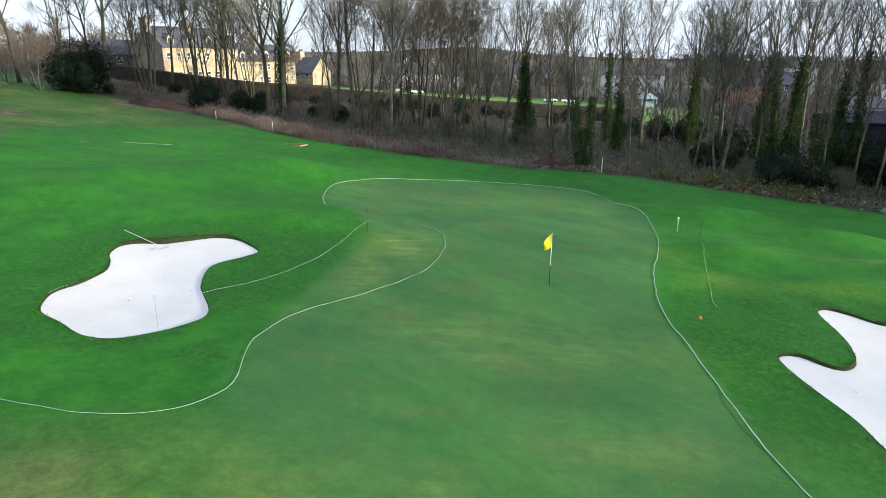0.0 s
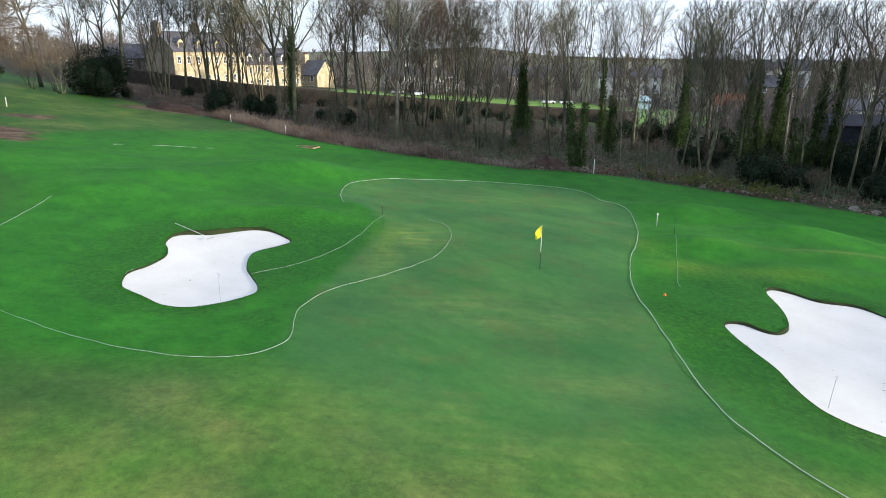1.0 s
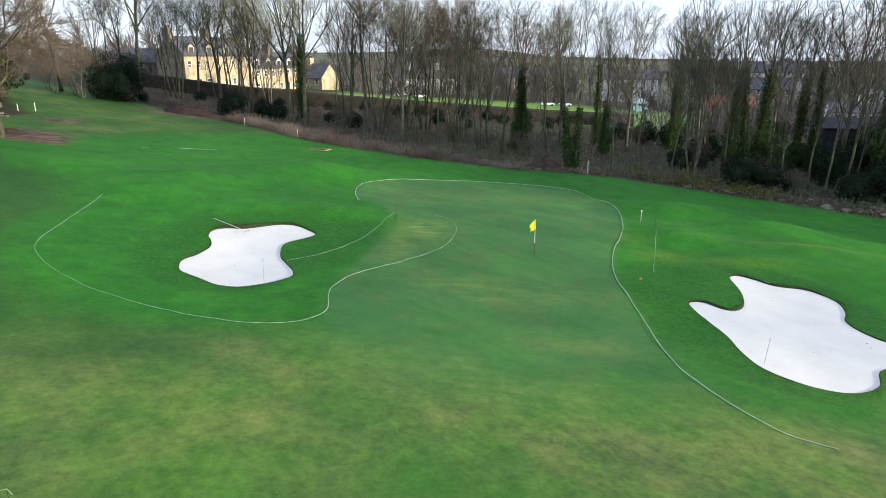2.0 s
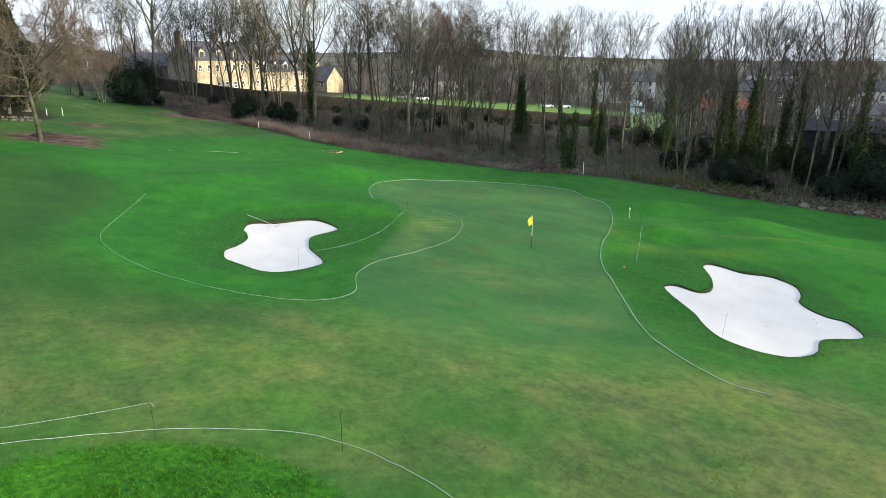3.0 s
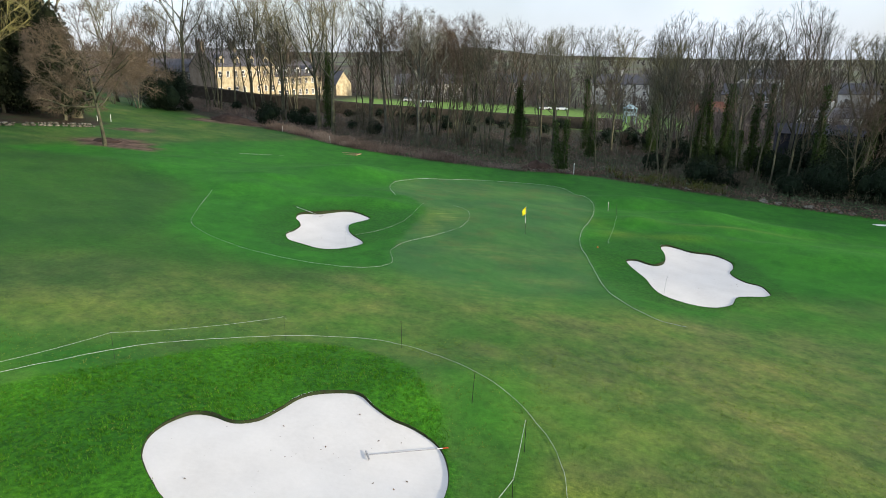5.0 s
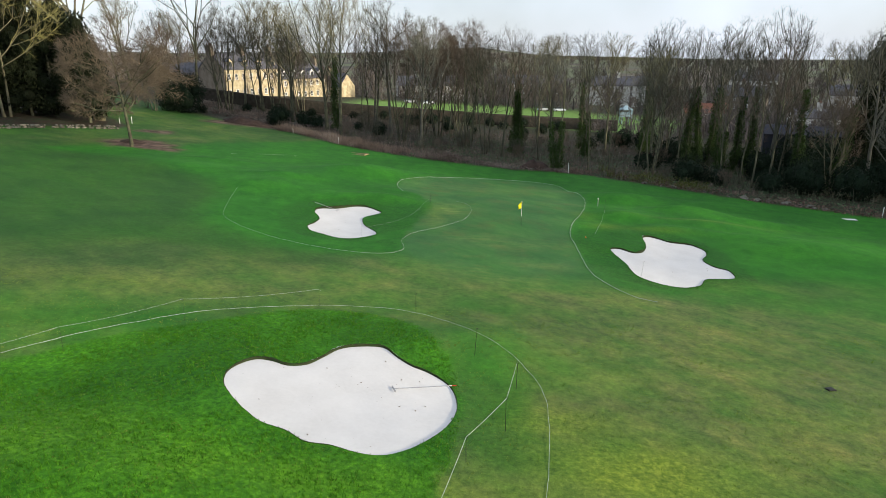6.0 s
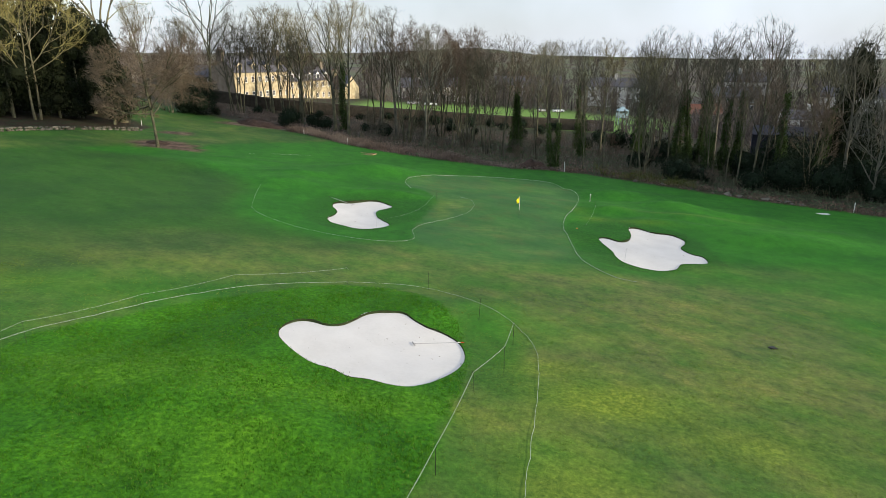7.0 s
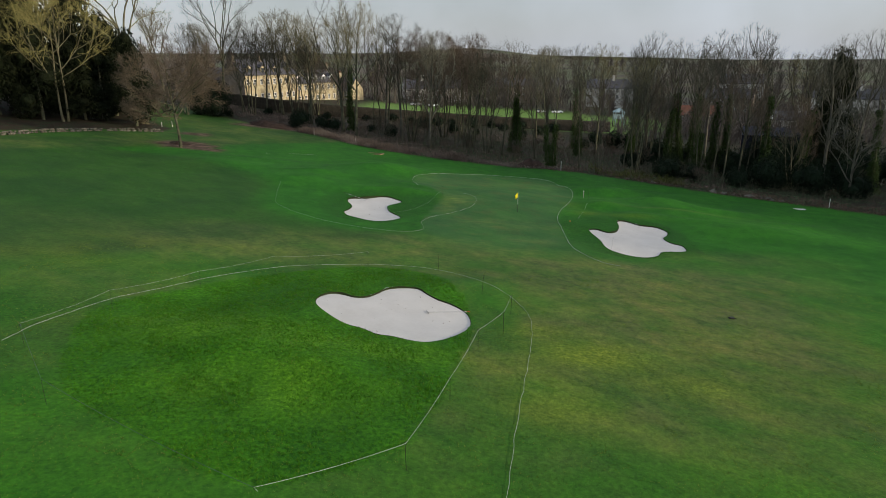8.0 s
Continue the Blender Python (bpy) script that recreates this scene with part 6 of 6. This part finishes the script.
for x, y, rz in ((33, 200, 10), (39, 202, 5), (-14, 192, 20), (-8, 193, 15)):
    build_car(x, y, rz, "pale parked car at the edge of the park")


def build_rubble_wall():
    """Low broken rubble edging below the yews; each stone on its own."""
    rng = random.Random(12)
    root = thing("rubble_wall", (-58.0, 60.0, at_ground(-58, 60)), "low wall of pale tumbled rubble at the grass edge", "wall")
    kinds = []
    for k in range(5):
        bm = bmesh.new()
        bmesh.ops.create_icosphere(bm, subdivisions=1, radius=0.5)
        for v in bm.verts:
            v.co *= 1 + 0.5 * noise.noise(v.co * 2.2 + Vector((k * 7, 0, 0)))
            v.co.z *= 0.6
        me = bpy.data.meshes.new("stone")
        bm.to_mesh(me)
        bm.free()
        me.materials.append(M_RUBBLE)
        kinds.append(me)
    line = smooth_line([(-72, 30), (-66.5, 40), (-64.7, 44.5), (-62.1, 53.1), (-57.5, 60.7), (-52.1, 66.1)], 0.32)
    for i, (x, y) in enumerate(line):
        if noise.noise((x * 0.3, y * 0.3, 9.0)) < -0.25:
            continue
        for lay in range(2):
            s = rng.uniform(0.4, 0.8) * (0.8 if lay else 1)
            ob = new("stone", rng.choice(kinds))
            ob.parent = root
            px, py = x + rng.uniform(-0.25, 0.25), y + rng.uniform(-0.2, 0.2)
            ob.matrix_basis = pose(px + 58.0, py - 60.0, at_ground(px, py) - at_ground(-58, 60) + 0.08 + 0.3 * lay, rng.uniform(-15, 15), rng.uniform(-15, 15), rng.uniform(0, 360)) @ Matrix.Diagonal((s, s * 0.8, s, 1))


build_rubble_wall()


def build_boulders():
    """Loose stones and clods tipped along the foot of the wood."""
    rng = random.Random(21)
    kinds = []
    for k in range(4):
        bm = bmesh.new()
        bmesh.ops.create_icosphere(bm, subdivisions=2, radius=0.5)
        for v in bm.verts:
            v.co *= 1 + 0.45 * noise.noise(v.co * 2.0 + Vector((k * 5, 3, 0))) + 0.15 * noise.noise(v.co * 6)
            v.co.z *= 0.65
        me = bpy.data.meshes.new("boulder")
        bm.to_mesh(me)
        bm.free()
        me.materials.append(M_RUBBLE)
        kinds.append(me)
    for k in range(34):
        x = rng.choice((rng.uniform(26, 48), rng.uniform(36, 44), rng.uniform(9, 16)))
        y = float(np.interp(x, TREELINE[:, 0], TREELINE[:, 1])) + rng.uniform(0.0, 1.6)
        s = rng.uniform(0.35, 1.0)
        ob = new("boulder", rng.choice(kinds))
        ob.matrix_basis = pose(x, y, at_ground(x, y) + 0.12 * s, rng.uniform(-15, 15), rng.uniform(-15, 15), rng.uniform(0, 360)) @ Matrix.Diagonal((s, s * rng.uniform(0.6, 0.9), s * 0.8, 1))
        tagged(ob, "weathered grey-brown stone at the foot of the wood", "stone", "stones along the wood edge")


build_boulders()


def build_soil_heap(x, y, rx, ry, h, rz, label):
    root = thing("soil_heap", (x, y, at_ground(x, y)), label, "soil heap", rz=rz)
    g = Geo()
    a, b = 36, 10
    for i in range(b + 1):
        for j in range(a):
            q = i / b
            px, py = rx * q * math.cos(6.283 * j / a), ry * q * math.sin(6.283 * j / a)
            w = Matrix.Rotation(radians(rz), 2) @ Vector((px, py))
            k = 1 + 0.4 * noise.noise((px * 0.9, py * 0.9, x))
            g.v.append((px * (0.85 + 0.3 * noise.noise((math.cos(6.283 * j / a) * 2, math.sin(6.283 * j / a) * 2, y)) * q), py, at_ground(x + w.x, y + w.y) - at_ground(x, y) + h * (1 - q * q) * k - 0.06 * q + 0.05 * noise.noise((px * 4, py * 4, 1)) * (1 - q)))
    g.f = [(i * a + j, (i + 1) * a + j, (i + 1) * a + (j + 1) % a, i * a + (j + 1) % a) for i in range(b) for j in range(a)]
    part("soil", g, M_SOIL, root, smooth=True)


build_soil_heap(-40.2, 91.6, 6.6, 2.6, 1.15, -20, "long low heap of dark bare soil at the wood edge")
build_soil_heap(11.4, 66.6, 3.0, 1.6, 1.35, 10, "heap of dark red-brown soil at the wood edge")
build_soil_heap(-44.6, 55.6, 2.2, 1.5, 0.35, 0, "small dark soil mound beside the lone tree")


def far_woods():
    """Leafless woods on the slopes beyond the park, as one mass of tapering twigs."""
    rng = random.Random(77)
    g = Geo()
    spots = []
    for _ in range(520):
        y = rng.uniform(175, 420)
        x = rng.uniform(-0.75, 0.85) * y
        if noise.noise((x * 0.02, y * 0.02, 3.0)) > -0.18:
            spots.append((x, y, rng.uniform(9, 15)))
    for _ in range(420):
        y = rng.uniform(420, 1000)
        x = rng.uniform(-0.75, 0.85) * y
        if noise.noise((x * 0.005, y * 0.005, 8.0)) > 0.0:
            spots.append((x, y, rng.uniform(11, 17)))
    while len(spots) < 1250:
        y = rng.uniform(121, 225)
        x = rng.uniform(-0.8, 0.9) * y
        if (math.hypot((x - 22) / 52, (y - 172) / 34) < 1.05 or y < 148 and x < 36) or (-64 < x < -27 and y < 200):
            continue
        spots.append((x, y, rng.uniform(3.5, 8.5)))
    for x, y, h in spots:
        z = float(land(x, y))
        far = y > 420
        low = h < 8.6
        b = Vector((x, y, z - 0.5))
        g.tube([b, b + Vector((0, 0, h * 0.6))], [0.35, 0.2], 4)
        for k in range(24 if far else 70):
            a, el = rng.uniform(0, 6.283), rng.uniform(0.25, 1.0)
            p = b + Vector((rng.gauss(0, 0.5 if not low else 1.2), rng.gauss(0, 0.5 if not low else 1.2), h * rng.uniform(0.05 if low else 0.25, 0.75)))
            d = Vector((math.cos(a) * (1.1 - el), math.sin(a) * (1.1 - el), el)).normalized()
            e = p + d * h * rng.uniform(0.22, 0.45) * (0.8 if low else 1)
            s = d.orthogonal().normalized() * (0.48 if far else 0.09 if low else 0.10) * rng.uniform(0.5, 1.2)
            c = d.cross(s)
            m = p.lerp(e, 0.5)
            g.add([p, m + s, m - s * 0.5 + c * 0.87, m - s * 0.5 - c * 0.87, e], [(0, 1, 2), (0, 2, 3), (0, 3, 1), (1, 4, 2), (2, 4, 3), (3, 4, 1)])
    return tagged(g.make("far_woods", M_FARTWIG), "hazy brown leafless woods on the far slopes", "woodland", kind="stuff")


far_woods()
